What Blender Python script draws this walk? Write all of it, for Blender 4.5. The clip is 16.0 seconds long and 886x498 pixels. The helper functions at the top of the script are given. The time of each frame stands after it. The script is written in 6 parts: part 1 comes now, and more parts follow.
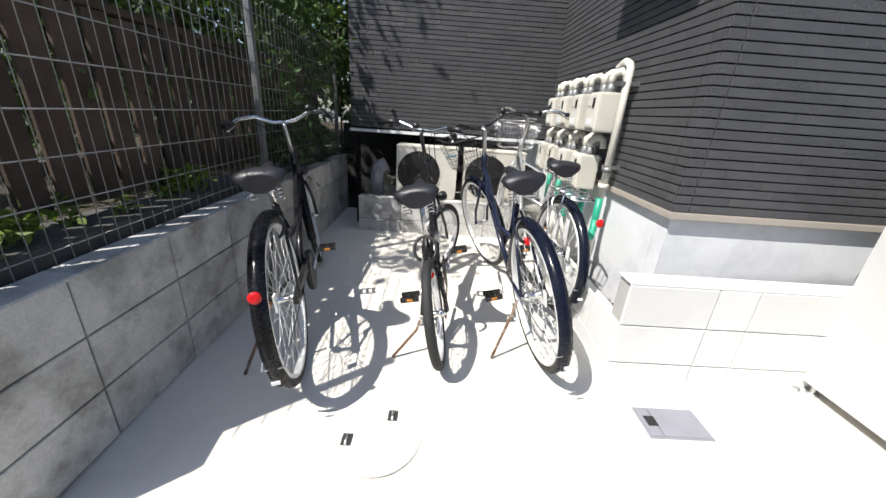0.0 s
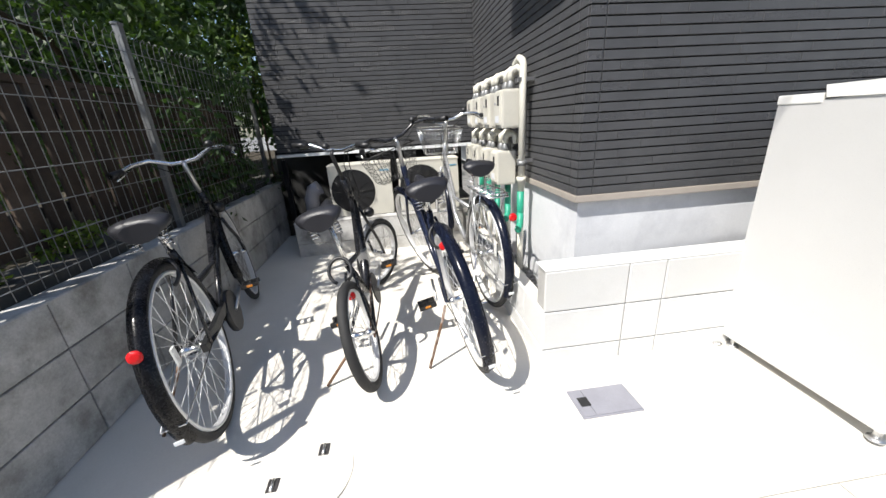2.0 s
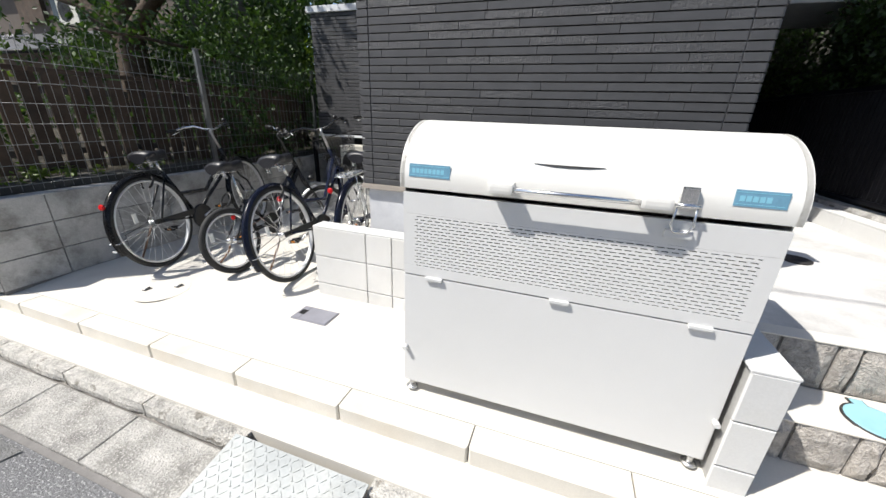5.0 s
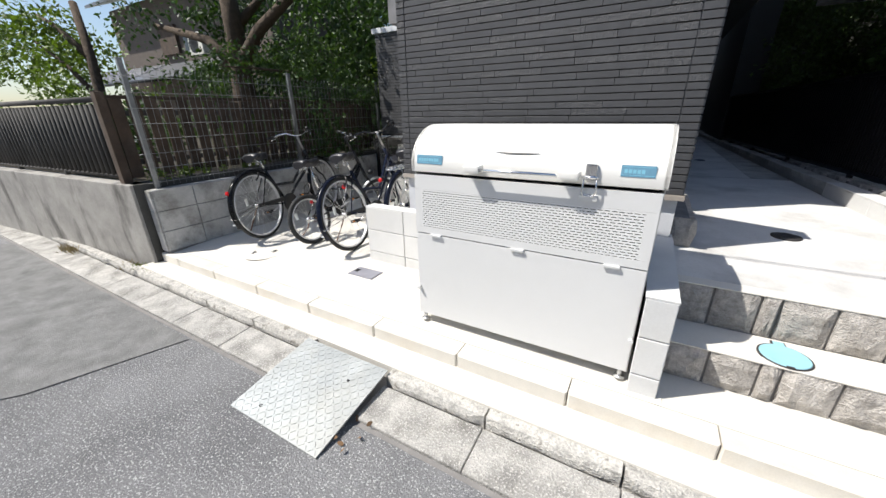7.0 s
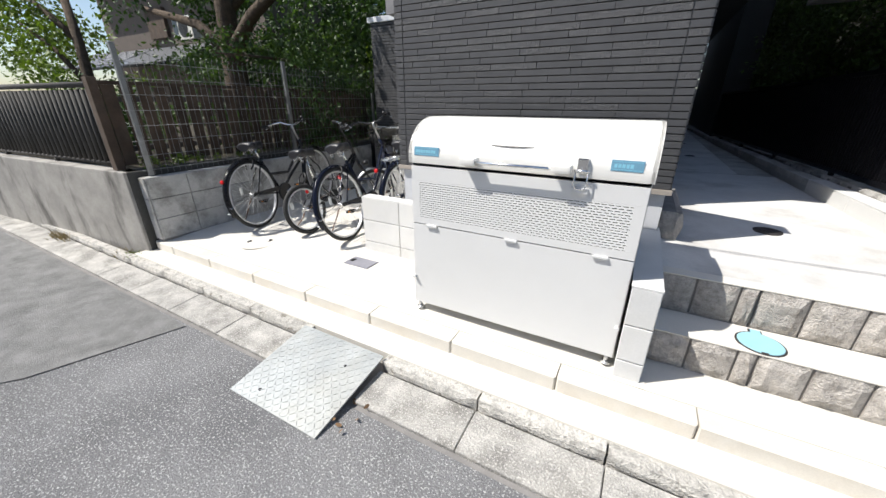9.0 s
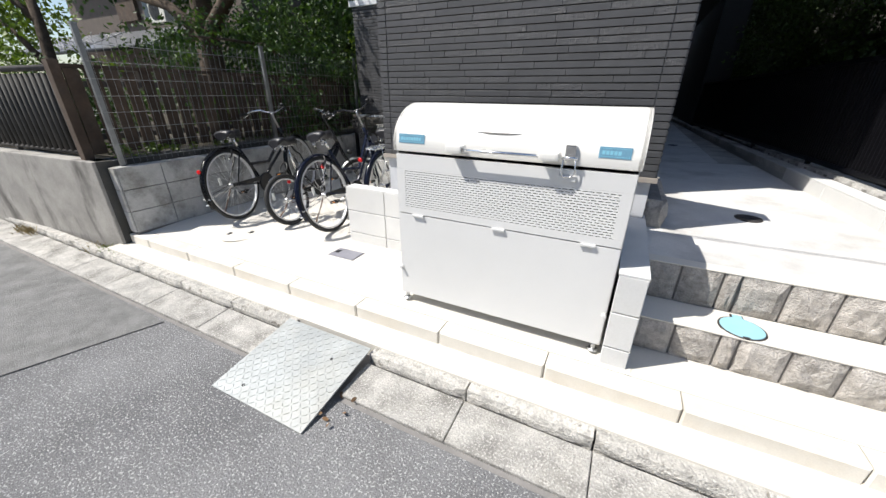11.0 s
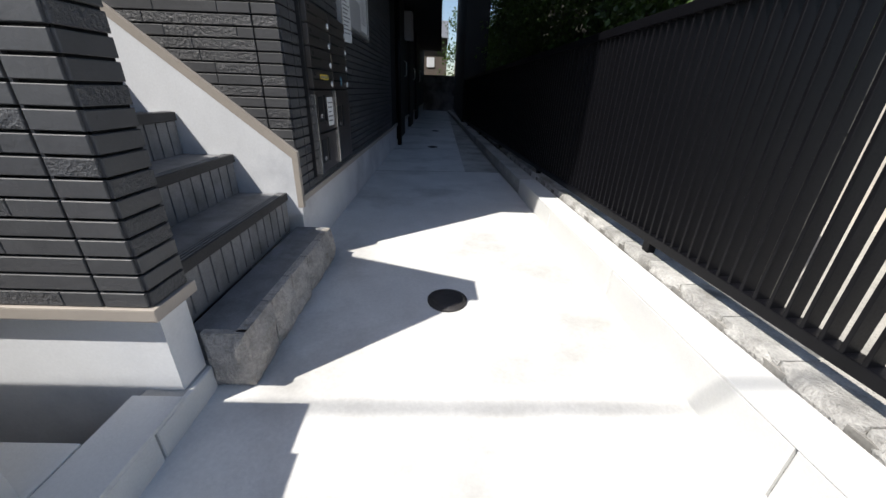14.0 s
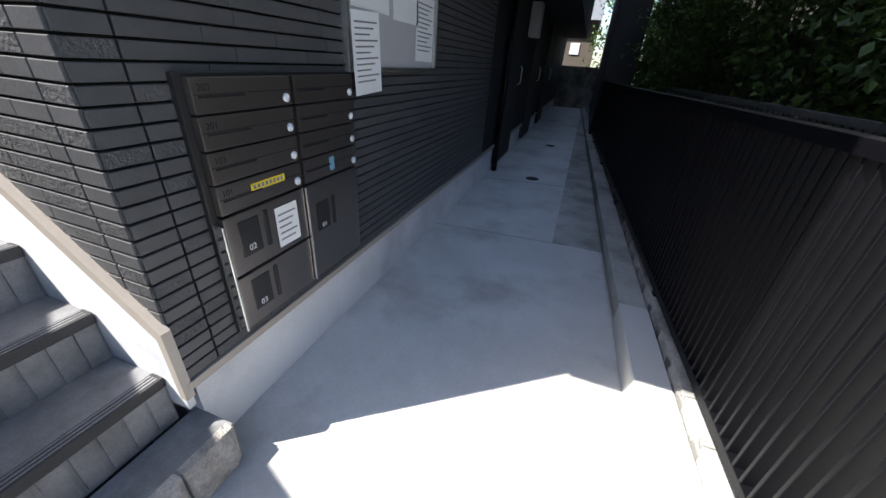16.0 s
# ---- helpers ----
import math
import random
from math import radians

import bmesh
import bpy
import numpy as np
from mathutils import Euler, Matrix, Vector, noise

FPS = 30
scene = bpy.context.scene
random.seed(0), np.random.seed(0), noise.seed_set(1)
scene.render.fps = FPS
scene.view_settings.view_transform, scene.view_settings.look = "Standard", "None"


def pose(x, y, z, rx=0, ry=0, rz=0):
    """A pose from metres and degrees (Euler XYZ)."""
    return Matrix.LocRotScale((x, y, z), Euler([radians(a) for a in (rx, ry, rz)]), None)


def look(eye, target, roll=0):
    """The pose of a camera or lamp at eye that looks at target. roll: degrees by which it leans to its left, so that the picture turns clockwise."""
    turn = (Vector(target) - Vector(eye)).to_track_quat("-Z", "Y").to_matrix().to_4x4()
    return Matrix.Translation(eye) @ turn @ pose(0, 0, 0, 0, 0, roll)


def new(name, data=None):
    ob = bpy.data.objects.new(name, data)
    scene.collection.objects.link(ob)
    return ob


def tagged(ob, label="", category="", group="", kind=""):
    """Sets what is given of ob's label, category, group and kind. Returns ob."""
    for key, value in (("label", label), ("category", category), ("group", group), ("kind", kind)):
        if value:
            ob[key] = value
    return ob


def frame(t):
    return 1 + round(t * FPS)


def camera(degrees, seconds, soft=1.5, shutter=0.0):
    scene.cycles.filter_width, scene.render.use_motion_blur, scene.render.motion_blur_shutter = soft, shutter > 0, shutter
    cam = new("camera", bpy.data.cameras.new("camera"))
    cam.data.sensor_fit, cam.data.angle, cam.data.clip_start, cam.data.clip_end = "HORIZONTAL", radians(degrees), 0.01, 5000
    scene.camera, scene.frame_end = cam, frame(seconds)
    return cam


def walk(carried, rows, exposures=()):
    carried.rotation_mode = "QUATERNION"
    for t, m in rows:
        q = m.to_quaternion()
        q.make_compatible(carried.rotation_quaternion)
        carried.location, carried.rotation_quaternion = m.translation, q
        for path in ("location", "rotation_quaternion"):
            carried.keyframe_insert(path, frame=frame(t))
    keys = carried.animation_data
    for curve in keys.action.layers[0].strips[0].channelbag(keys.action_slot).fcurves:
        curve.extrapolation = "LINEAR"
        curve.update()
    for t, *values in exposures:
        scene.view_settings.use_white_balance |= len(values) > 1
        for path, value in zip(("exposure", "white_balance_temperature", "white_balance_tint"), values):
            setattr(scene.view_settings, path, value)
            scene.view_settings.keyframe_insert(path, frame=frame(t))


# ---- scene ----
cam = camera(103.1, 16.0)
PATH = [
    (0, (0.377, 0.118, 1.116), (0.425, 1.981, 0.392), 4.1),
    (0.5, (0.359, 0.126, 1.104), (0.367, 2.023, 0.471), 4.0),
    (1, (0.366, 0.136, 1.102), (0.371, 2.037, 0.481), 3.1),
    (1.5, (0.382, 0.148, 1.104), (0.344, 2.023, 0.41), 2.0),
    (2, (0.633, 0.121, 1.127), (0.837, 1.991, 0.447), -3.5),
    (2.5, (0.888, 0.006, 1.132), (0.733, 1.866, 0.413), 0.4),
    (3, (1.149, 0.051, 1.093), (0.624, 1.796, 0.268), -0.8),
    (3.5, (1.446, -0.03, 1.137), (0.729, 1.726, 0.504), -2.8),
    (4, (1.899, -0.204, 1.204), (1.266, 1.548, 0.476), 0.9),
    (4.4, (2.29, -0.224, 1.157), (1.932, 1.568, 0.345), 15.0),
    (4.5, (2.373, -0.238, 1.152), (2.073, 1.588, 0.394), 10.8),
    (5, (2.72, -0.364, 1.196), (2.134, 1.411, 0.486), 2.0),
    (7.5, (3.279, -0.845, 1.24), (2.337, 0.759, 0.508), -0.5),
    (8, (3.279, -0.864, 1.237), (2.395, 0.782, 0.524), 0.6),
    (8.5, (3.285, -0.855, 1.245), (2.397, 0.773, 0.497), 0.4),
    (10.8, (3.256, -0.844, 1.253), (2.413, 0.787, 0.459), -0.2),
    (11, (3.268, -0.827, 1.231), (2.461, 0.812, 0.418), 0.5),
    (11.5, (3.428, -0.704, 1.23), (2.811, 1.026, 0.439), 0.4),
    (12, (3.731, -0.523, 1.221), (3.614, 1.328, 0.473), 1.6),
    (12.5, (3.886, -0.175, 1.178), (4.22, 1.633, 0.389), 5.3),
    (13, (4.007, 0.173, 1.143), (4.385, 1.961, 0.331), 0.7),
    (13.5, (4.076, 0.571, 1.172), (4.077, 2.435, 0.447), 2.1),
    (14, (4.114, 1.04, 1.217), (4.153, 2.863, 0.395), 2.1),
    (14.5, (4.223, 1.351, 1.302), (4.115, 3.117, 0.369), -1.1),
    (15, (4.266, 1.621, 1.444), (3.923, 3.385, 0.567), 1.9),
    (15.5, (4.256, 1.917, 1.581), (3.86, 3.568, 0.524), 5.5),
    (16, (4.385, 2.198, 1.622), (3.824, 3.87, 0.678), 4.1),
]
walk(cam, [(t, look(eye, target, roll)) for t, eye, target, roll in PATH],
     [(0.0, 0.55), (3.0, 0.55), (3.8, 0.4), (5.0, 0.3), (8.0, 0.35), (11.0, 0.35), (12.5, 0.45), (14.0, 0.4), (15.0, 0.55), (15.5, 0.65), (16.0, 1.35)])

# ---- light ----
SUN_TO = Vector((0.56, 0.42, -1.0)).normalized()
world = bpy.data.worlds.new("sky")
scene.world = world
world.use_nodes = True
wn = world.node_tree
sky = wn.nodes.new("ShaderNodeTexSky")
sky.sky_type = "NISHITA"
sky.sun_disc = False
sky.sun_elevation = math.asin(-SUN_TO.z)
sky.sun_rotation = math.atan2(-SUN_TO.x, -SUN_TO.y)
bg = wn.nodes["Background"]
bg.inputs["Strength"].default_value = 0.11
wn.links.new(sky.outputs[0], bg.inputs["Color"])
sun = new("sun", bpy.data.lights.new("sun", "SUN"))
sun.data.energy, sun.data.angle, sun.data.color = 5.0, radians(0.55), (1.0, 0.96, 0.9)
sun.rotation_euler = SUN_TO.to_track_quat("-Z", "Y").to_euler()

# ---- materials ----


def mat(name, base, rough=0.7, vary=0.12, scale=6.0, fine=60.0, bump=0.15, metal=0.0, tint=None, piece=0.0, island=0.0, spec=0.5, depth=0.004, patch=None, speck=None, stretch=None):
    """A surface: base colour, broken up by a coarse and a fine noise, with a fine relief. tint: the colour of its stains;
    piece, island: how much whole pieces differ; patch: (scale, from, to) of the stains; stretch: how much finer they are along x, y, z."""
    m = bpy.data.materials.new(name)
    m.use_nodes = True
    t = m.node_tree
    b = t.nodes["Principled BSDF"]
    b.inputs["Roughness"].default_value = rough
    b.inputs["Metallic"].default_value = metal
    b.inputs["Specular IOR Level"].default_value = spec
    co = t.nodes.new("ShaderNodeTexCoord")

    def noise_tex(s, detail):
        n = t.nodes.new("ShaderNodeTexNoise")
        n.inputs["Scale"].default_value = s
        n.inputs["Detail"].default_value = detail
        n.inputs["Roughness"].default_value = 0.62
        t.links.new(geo.outputs["Position"], n.inputs["Vector"])
        return n

    geo = t.nodes.new("ShaderNodeNewGeometry")
    big, small = noise_tex(scale, 4), noise_tex(fine, 3)

    def ramp(src, lo, hi, c0, c1):
        r = t.nodes.new("ShaderNodeMapRange")
        r.inputs["From Min"].default_value, r.inputs["From Max"].default_value = lo, hi
        r.inputs["To Min"].default_value, r.inputs["To Max"].default_value = c0, c1
        t.links.new(src, r.inputs["Value"])
        return r.outputs[0]

    def mul(a, c):
        x = t.nodes.new("ShaderNodeMath")
        x.operation = "MULTIPLY"
        for i, v in enumerate((a, c)):
            if isinstance(v, float):
                x.inputs[i].default_value = v
            else:
                t.links.new(v, x.inputs[i])
        return x.outputs[0]

    value = mul(ramp(big.outputs["Fac"], 0.3, 0.7, 1 - vary, 1 + vary), ramp(small.outputs["Fac"], 0.3, 0.7, 1 - vary * 0.6, 1 + vary * 0.6))
    if piece:
        info = t.nodes.new("ShaderNodeObjectInfo")
        value = mul(value, ramp(info.outputs["Random"], 0, 1, 1 - piece, 1 + piece))
    if island:
        value = mul(value, ramp(geo.outputs["Random Per Island"], 0, 1, 1 - island, 1 + island))
    mix = t.nodes.new("ShaderNodeVectorMath")
    mix.operation = "SCALE"
    t.links.new(value, mix.inputs["Scale"])
    if tint:
        ps, lo, hi = patch or (2.5, 0.5, 0.75)
        st = noise_tex(ps, 6)
        if stretch:
            sv = t.nodes.new("ShaderNodeVectorMath")
            sv.operation = "MULTIPLY"
            sv.inputs[1].default_value = stretch
            t.links.new(geo.outputs["Position"], sv.inputs[0])
            t.links.new(sv.outputs[0], st.inputs["Vector"])
        cm = t.nodes.new("ShaderNodeMix")
        cm.data_type = "RGBA"
        cm.inputs["A"].default_value = (*base, 1)
        cm.inputs["B"].default_value = (*tint, 1)
        t.links.new(ramp(st.outputs["Fac"], lo, hi, 0, 1), cm.inputs["Factor"])
        t.links.new(cm.outputs["Result"], mix.inputs[0])
    else:
        mix.inputs[0].default_value = base
    colour = mix.outputs[0]
    if speck:
        ss, lo, hi, sc = speck
        sn = noise_tex(ss, 2)
        sm = t.nodes.new("ShaderNodeMix")
        sm.data_type = "RGBA"
        t.links.new(colour, sm.inputs["A"])
        sm.inputs["B"].default_value = (*sc, 1)
        t.links.new(ramp(sn.outputs["Fac"], lo, hi, 0, 1), sm.inputs["Factor"])
        colour = sm.outputs["Result"]
    t.links.new(colour, b.inputs["Base Color"])
    if bump:
        bp = t.nodes.new("ShaderNodeBump")
        bp.inputs["Strength"].default_value = bump
        bp.inputs["Distance"].default_value = depth
        t.links.new(small.outputs["Fac"], bp.inputs["Height"])
        t.links.new(bp.outputs["Normal"], b.inputs["Normal"])
        t.links.new(ramp(small.outputs["Fac"], 0.3, 0.7, max(rough - 0.08, 0.03), min(rough + 0.08, 1)), b.inputs["Roughness"])
    return m


M_PAD = mat("pale_concrete", (0.66, 0.63, 0.57), 0.85, 0.05, 1.6, 90, 0.12, tint=(0.56, 0.52, 0.46), patch=(1.1, 0.5, 0.8))
M_LANE = mat("lane_concrete", (0.63, 0.62, 0.60), 0.85, 0.10, 2.2, 80, 0.15, tint=(0.36, 0.35, 0.33), patch=(1.7, 0.50, 0.78))
M_DAMP = mat("older_concrete", (0.47, 0.46, 0.43), 0.85, 0.18, 3, 70, 0.2, tint=(0.24, 0.23, 0.20), patch=(2.6, 0.45, 0.7))
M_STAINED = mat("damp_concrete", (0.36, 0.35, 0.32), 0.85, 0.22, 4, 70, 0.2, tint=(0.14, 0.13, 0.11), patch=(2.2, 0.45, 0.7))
M_KERB = mat("kerb_stone_cream", (0.64, 0.61, 0.55), 0.85, 0.08, 4, 120, 0.15, piece=0.05, tint=(0.57, 0.52, 0.44))
M_BLOCK_OLD = mat("grey_block", (0.46, 0.455, 0.44), 0.92, 0.2, 5, 120, 0.35, piece=0.1, tint=(0.17, 0.16, 0.14), patch=(4.5, 0.47, 0.72))
M_BLOCK = mat("new_block", (0.63, 0.63, 0.62), 0.9, 0.06, 5, 150, 0.2, piece=0.04, tint=(0.57, 0.565, 0.54))
M_MORTAR_PALE = mat("mortar_pale", (0.40, 0.395, 0.38), 0.95, 0.1, 9, 120, 0.2)
M_MORTAR = mat("mortar_dark", (0.22, 0.21, 0.2), 0.95, 0.15, 9, 120, 0.2)
M_RENDER = mat("foundation_render", (0.66, 0.67, 0.69), 0.85, 0.06, 3, 110, 0.15, tint=(0.46, 0.47, 0.5))
M_STREAKED = mat("streaked_old_concrete", (0.33, 0.315, 0.29), 0.92, 0.2, 4, 90, 0.4, tint=(0.05, 0.046, 0.04), patch=(2.2, 0.52, 0.72), stretch=(1.7, 1.7, 0.55))
# stained old concrete, darkened further to carry the shade under the garden plants
M_OLDSHADE = mat("stained_shaded_concrete", (0.075, 0.072, 0.065), 0.92, 0.3, 5, 90, 0.4, tint=(0.035, 0.035, 0.028))
M_OLD = mat("weathered_concrete", (0.30, 0.29, 0.27), 0.92, 0.25, 3.5, 90, 0.35, tint=(0.08, 0.075, 0.065), patch=(3.2, 0.45, 0.72))
M_OLDLIGHT = mat("old_pale_block", (0.44, 0.43, 0.41), 0.95, 0.3, 9, 110, 0.8, depth=0.01, piece=0.08, tint=(0.22, 0.21, 0.195), patch=(7, 0.48, 0.72))
M_ASPHALT = mat("asphalt", (0.20, 0.20, 0.202), 0.9, 0.28, 1.3, 120, 1.0, depth=0.014, tint=(0.165, 0.165, 0.17), patch=(0.9, 0.45, 0.7), speck=(100, 0.57, 0.62, (0.48, 0.48, 0.47)))
M_ASPHALT2 = mat("asphalt_patch", (0.215, 0.213, 0.207), 0.9, 0.22, 6, 150, 1.0, depth=0.010, tint=(0.155, 0.155, 0.15), patch=(5, 0.42, 0.7), speck=(160, 0.58, 0.70, (0.36, 0.36, 0.35)))
M_GUTTER = mat("gutter_concrete", (0.42, 0.405, 0.375), 0.92, 0.35, 7, 110, 1.0, depth=0.010, piece=0.1, tint=(0.26, 0.25, 0.225), patch=(5, 0.48, 0.7), speck=(110, 0.56, 0.66, (0.58, 0.56, 0.52)))
M_ROUGHKERB = mat("rough_kerb", (0.52, 0.50, 0.46), 0.95, 0.4, 14, 90, 1.0, depth=0.014, piece=0.1, tint=(0.20, 0.185, 0.16), patch=(14, 0.56, 0.66), speck=(70, 0.6, 0.66, (0.62, 0.6, 0.55)))
M_SPLIT = mat("split_stone", (0.47, 0.44, 0.405), 0.95, 0.25, 22, 110, 1.0, depth=0.014, piece=0.12, tint=(0.31, 0.285, 0.255), patch=(26, 0.5, 0.72))
M_SIDING = mat("charcoal_siding", (0.062, 0.063, 0.067), 0.5, 0.10, 9, 95, 0.8, depth=0.012, piece=0.05, island=0.05)

def some_rough(m, share):
    """Gives a share of the boards a rough stone-like face, the others a nearly smooth one."""
    t = m.node_tree
    info, geo = t.nodes.new("ShaderNodeObjectInfo"), t.nodes.new("ShaderNodeNewGeometry")
    both = t.nodes.new("ShaderNodeMath")
    both.operation = "ADD"
    t.links.new(info.outputs["Random"], both.inputs[0])
    t.links.new(geo.outputs["Random Per Island"], both.inputs[1])
    part_of = t.nodes.new("ShaderNodeMath")
    part_of.operation = "FRACT"
    t.links.new(both.outputs[0], part_of.inputs[0])
    step = t.nodes.new("ShaderNodeMapRange")
    step.inputs["From Min"].default_value, step.inputs["From Max"].default_value = 1 - share, 1.001 - share
    step.inputs["To Min"].default_value, step.inputs["To Max"].default_value = 0.12, 0.65
    t.links.new(part_of.outputs[0], step.inputs["Value"])
    t.links.new(step.outputs[0], next(n for n in t.nodes if n.type == "BUMP").inputs["Strength"])


some_rough(M_SIDING, 0.3)
M_JOINT = mat("siding_joint", (0.006, 0.006, 0.007), 0.8, 0.1, 9, 90, 0.1)
M_SEAL = mat("grey_sealant", (0.075, 0.076, 0.08), 0.6, 0.1, 9, 90, 0.1)
M_TRIM = mat("taupe_metal_trim", (0.36, 0.32, 0.28), 0.45, 0.05, 5, 80, 0.05)
M_COPING = mat("white_coping", (0.72, 0.74, 0.76), 0.5, 0.04, 5, 80, 0.05)
# near-black for recesses and far parts, deep shade included in the colour
M_DARKVOID = mat("near_black_shade", (0.02, 0.02, 0.02), 0.8, 0.1)
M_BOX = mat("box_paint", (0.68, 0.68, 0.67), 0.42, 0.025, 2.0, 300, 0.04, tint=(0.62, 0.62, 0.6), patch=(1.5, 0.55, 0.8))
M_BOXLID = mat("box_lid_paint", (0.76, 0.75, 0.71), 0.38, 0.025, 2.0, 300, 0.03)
# side panels: a darker grey than the front and the lid
M_BOXSIDE = mat("box_side_grey", (0.55, 0.545, 0.53), 0.35, 0.03, 2.0, 300, 0.03)
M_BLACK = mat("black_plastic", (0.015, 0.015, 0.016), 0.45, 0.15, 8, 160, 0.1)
M_RUBBER = mat("tyre_rubber", (0.022, 0.022, 0.022), 0.75, 0.15, 10, 240, 0.3)
M_CHROME = mat("polished_metal", (0.78, 0.78, 0.78), 0.2, 0.05, 10, 150, 0.02, metal=1.0)
M_ALU = mat("dull_aluminium", (0.62, 0.62, 0.62), 0.38, 0.07, 10, 150, 0.05, metal=1.0)
M_RIM = mat("bright_rim_alloy", (0.72, 0.72, 0.72), 0.4, 0.05, 10, 150, 0.03, metal=0.35)
M_GALV = mat("galvanised_steel", (0.26, 0.265, 0.265), 0.5, 0.15, 14, 120, 0.1, metal=0.6)
M_RUST = mat("rusty_steel", (0.18, 0.10, 0.06), 0.8, 0.3, 30, 160, 0.4, tint=(0.3, 0.28, 0.26), patch=(30, 0.5, 0.6))
M_NAVY = mat("navy_paint", (0.012, 0.016, 0.035), 0.22, 0.1, 8, 120, 0.02)
M_BLACKPAINT = mat("black_paint", (0.014, 0.014, 0.016), 0.25, 0.1, 8, 120, 0.02)
M_SILVERPAINT = mat("silver_frame_paint", (0.5, 0.5, 0.5), 0.3, 0.05, 8, 120, 0.02, metal=0.7)
M_SADDLE = mat("saddle_vinyl", (0.018, 0.018, 0.022), 0.4, 0.1, 8, 320, 0.2)
M_RED = mat("red_reflector", (0.55, 0.01, 0.012), 0.2, 0.15, 60, 260, 0.3)
M_WHITEREF = mat("white_reflector", (0.75, 0.75, 0.72), 0.25, 0.05, 60, 260, 0.2)
M_YELLOW = mat("yellow_sticker", (0.75, 0.55, 0.02), 0.5, 0.05)
M_AMBER = mat("amber_reflector", (0.6, 0.22, 0.02), 0.3, 0.1)
M_PVC = mat("ivory_pipe", (0.66, 0.64, 0.56), 0.4, 0.05, 6, 120, 0.04)
M_METER = mat("meter_beige", (0.62, 0.60, 0.53), 0.45, 0.05, 6, 200, 0.05)
M_GREEN = mat("green_tube", (0.02, 0.30, 0.19), 0.45, 0.08, 10, 120, 0.05)
M_BLUE = mat("blue_lid_paint", (0.30, 0.55, 0.63), 0.5, 0.06, 10, 160, 0.08)
M_BLUESIGN = mat("blue_label", (0.15, 0.32, 0.44), 0.4, 0.08, 20, 120, 0.03)
M_CYANINK = mat("cyan_lettering", (0.22, 0.50, 0.62), 0.4, 0.05)
M_LIDGREY = mat("grey_resin_lid", (0.25, 0.25, 0.28), 0.5, 0.08, 8, 160, 0.1)
M_IRON = mat("cast_iron", (0.035, 0.032, 0.032), 0.6, 0.2, 20, 180, 0.4)
M_CHECKER = mat("checker_plate", (0.42, 0.44, 0.435), 0.5, 0.12, 6, 90, 0.1, metal=0.3, tint=(0.4, 0.4, 0.37))
M_WOOD = mat("weathered_wood", (0.062, 0.041, 0.028), 0.85, 0.3, 5, 90, 0.4, piece=0.3, tint=(0.08, 0.06, 0.045), patch=(6, 0.45, 0.7))
M_WOODDARK = mat("dark_fence_wood", (0.065, 0.06, 0.055), 0.8, 0.25, 5, 90, 0.3, piece=0.2)
M_FENCEBLACK = mat("black_aluminium", (0.004, 0.004, 0.0055), 0.45, 0.1, 6, 140, 0.05, spec=0.2)
M_STEEL = mat("brushed_dark_steel", (0.22, 0.20, 0.19), 0.35, 0.05, 4, 200, 0.05, metal=0.9)
M_MAILBLACK = mat("mailbox_black", (0.02, 0.02, 0.021), 0.35, 0.08, 6, 200, 0.03)
M_PAPER = mat("white_paper", (0.78, 0.78, 0.78), 0.7, 0.03, 8, 60, 0.05)
M_INK = mat("grey_print", (0.18, 0.18, 0.19), 0.7, 0.1)
M_BOARD = mat("notice_board_grey", (0.42, 0.42, 0.43), 0.6, 0.05)
M_TREAD = mat("stair_tread_concrete", (0.205, 0.205, 0.212), 0.85, 0.2, 6, 140, 0.3, tint=(0.13, 0.13, 0.13), patch=(9, 0.45, 0.7))
M_NOSE = mat("stair_nosing_dark", (0.032, 0.032, 0.034), 0.7, 0.15, 9, 160, 0.3)
M_SOIL = mat("garden_soil", (0.06, 0.05, 0.035), 0.95, 0.3, 8, 90, 0.8, depth=0.02)
M_GRAVEL = mat("gravel", (0.24, 0.235, 0.23), 0.9, 0.15, 20, 120, 0.3, island=0.5)
M_BARK = mat("bark", (0.09, 0.065, 0.045), 0.95, 0.3, 14, 70, 0.9, depth=0.02)
M_LEAF = mat("leaf_green", (0.052, 0.095, 0.020), 0.55, 0.2, 3, 60, 0.1, island=0.45)
M_LEAFDARK = mat("leaf_dark", (0.035, 0.072, 0.018), 0.55, 0.2, 3, 60, 0.1, island=0.45)
M_LEAFLIGHT = mat("leaf_light", (0.10, 0.155, 0.022), 0.55, 0.2, 3, 60, 0.1, island=0.4)


def let_through(m, share):
    """Lets part of the light pass through a leaf."""
    t = m.node_tree
    b = t.nodes["Principled BSDF"]
    thin = t.nodes.new("ShaderNodeBsdfTranslucent")
    bright = t.nodes.new("ShaderNodeVectorMath")
    bright.operation = "MULTIPLY"
    bright.inputs[1].default_value = (1.5, 1.6, 0.7)
    t.links.new(b.inputs["Base Color"].links[0].from_socket, bright.inputs[0])
    t.links.new(bright.outputs[0], thin.inputs["Color"])
    both = t.nodes.new("ShaderNodeMixShader")
    both.inputs[0].default_value = share
    t.links.new(b.outputs[0], both.inputs[1])
    t.links.new(thin.outputs[0], both.inputs[2])
    t.links.new(both.outputs[0], t.nodes["Material Output"].inputs["Surface"])


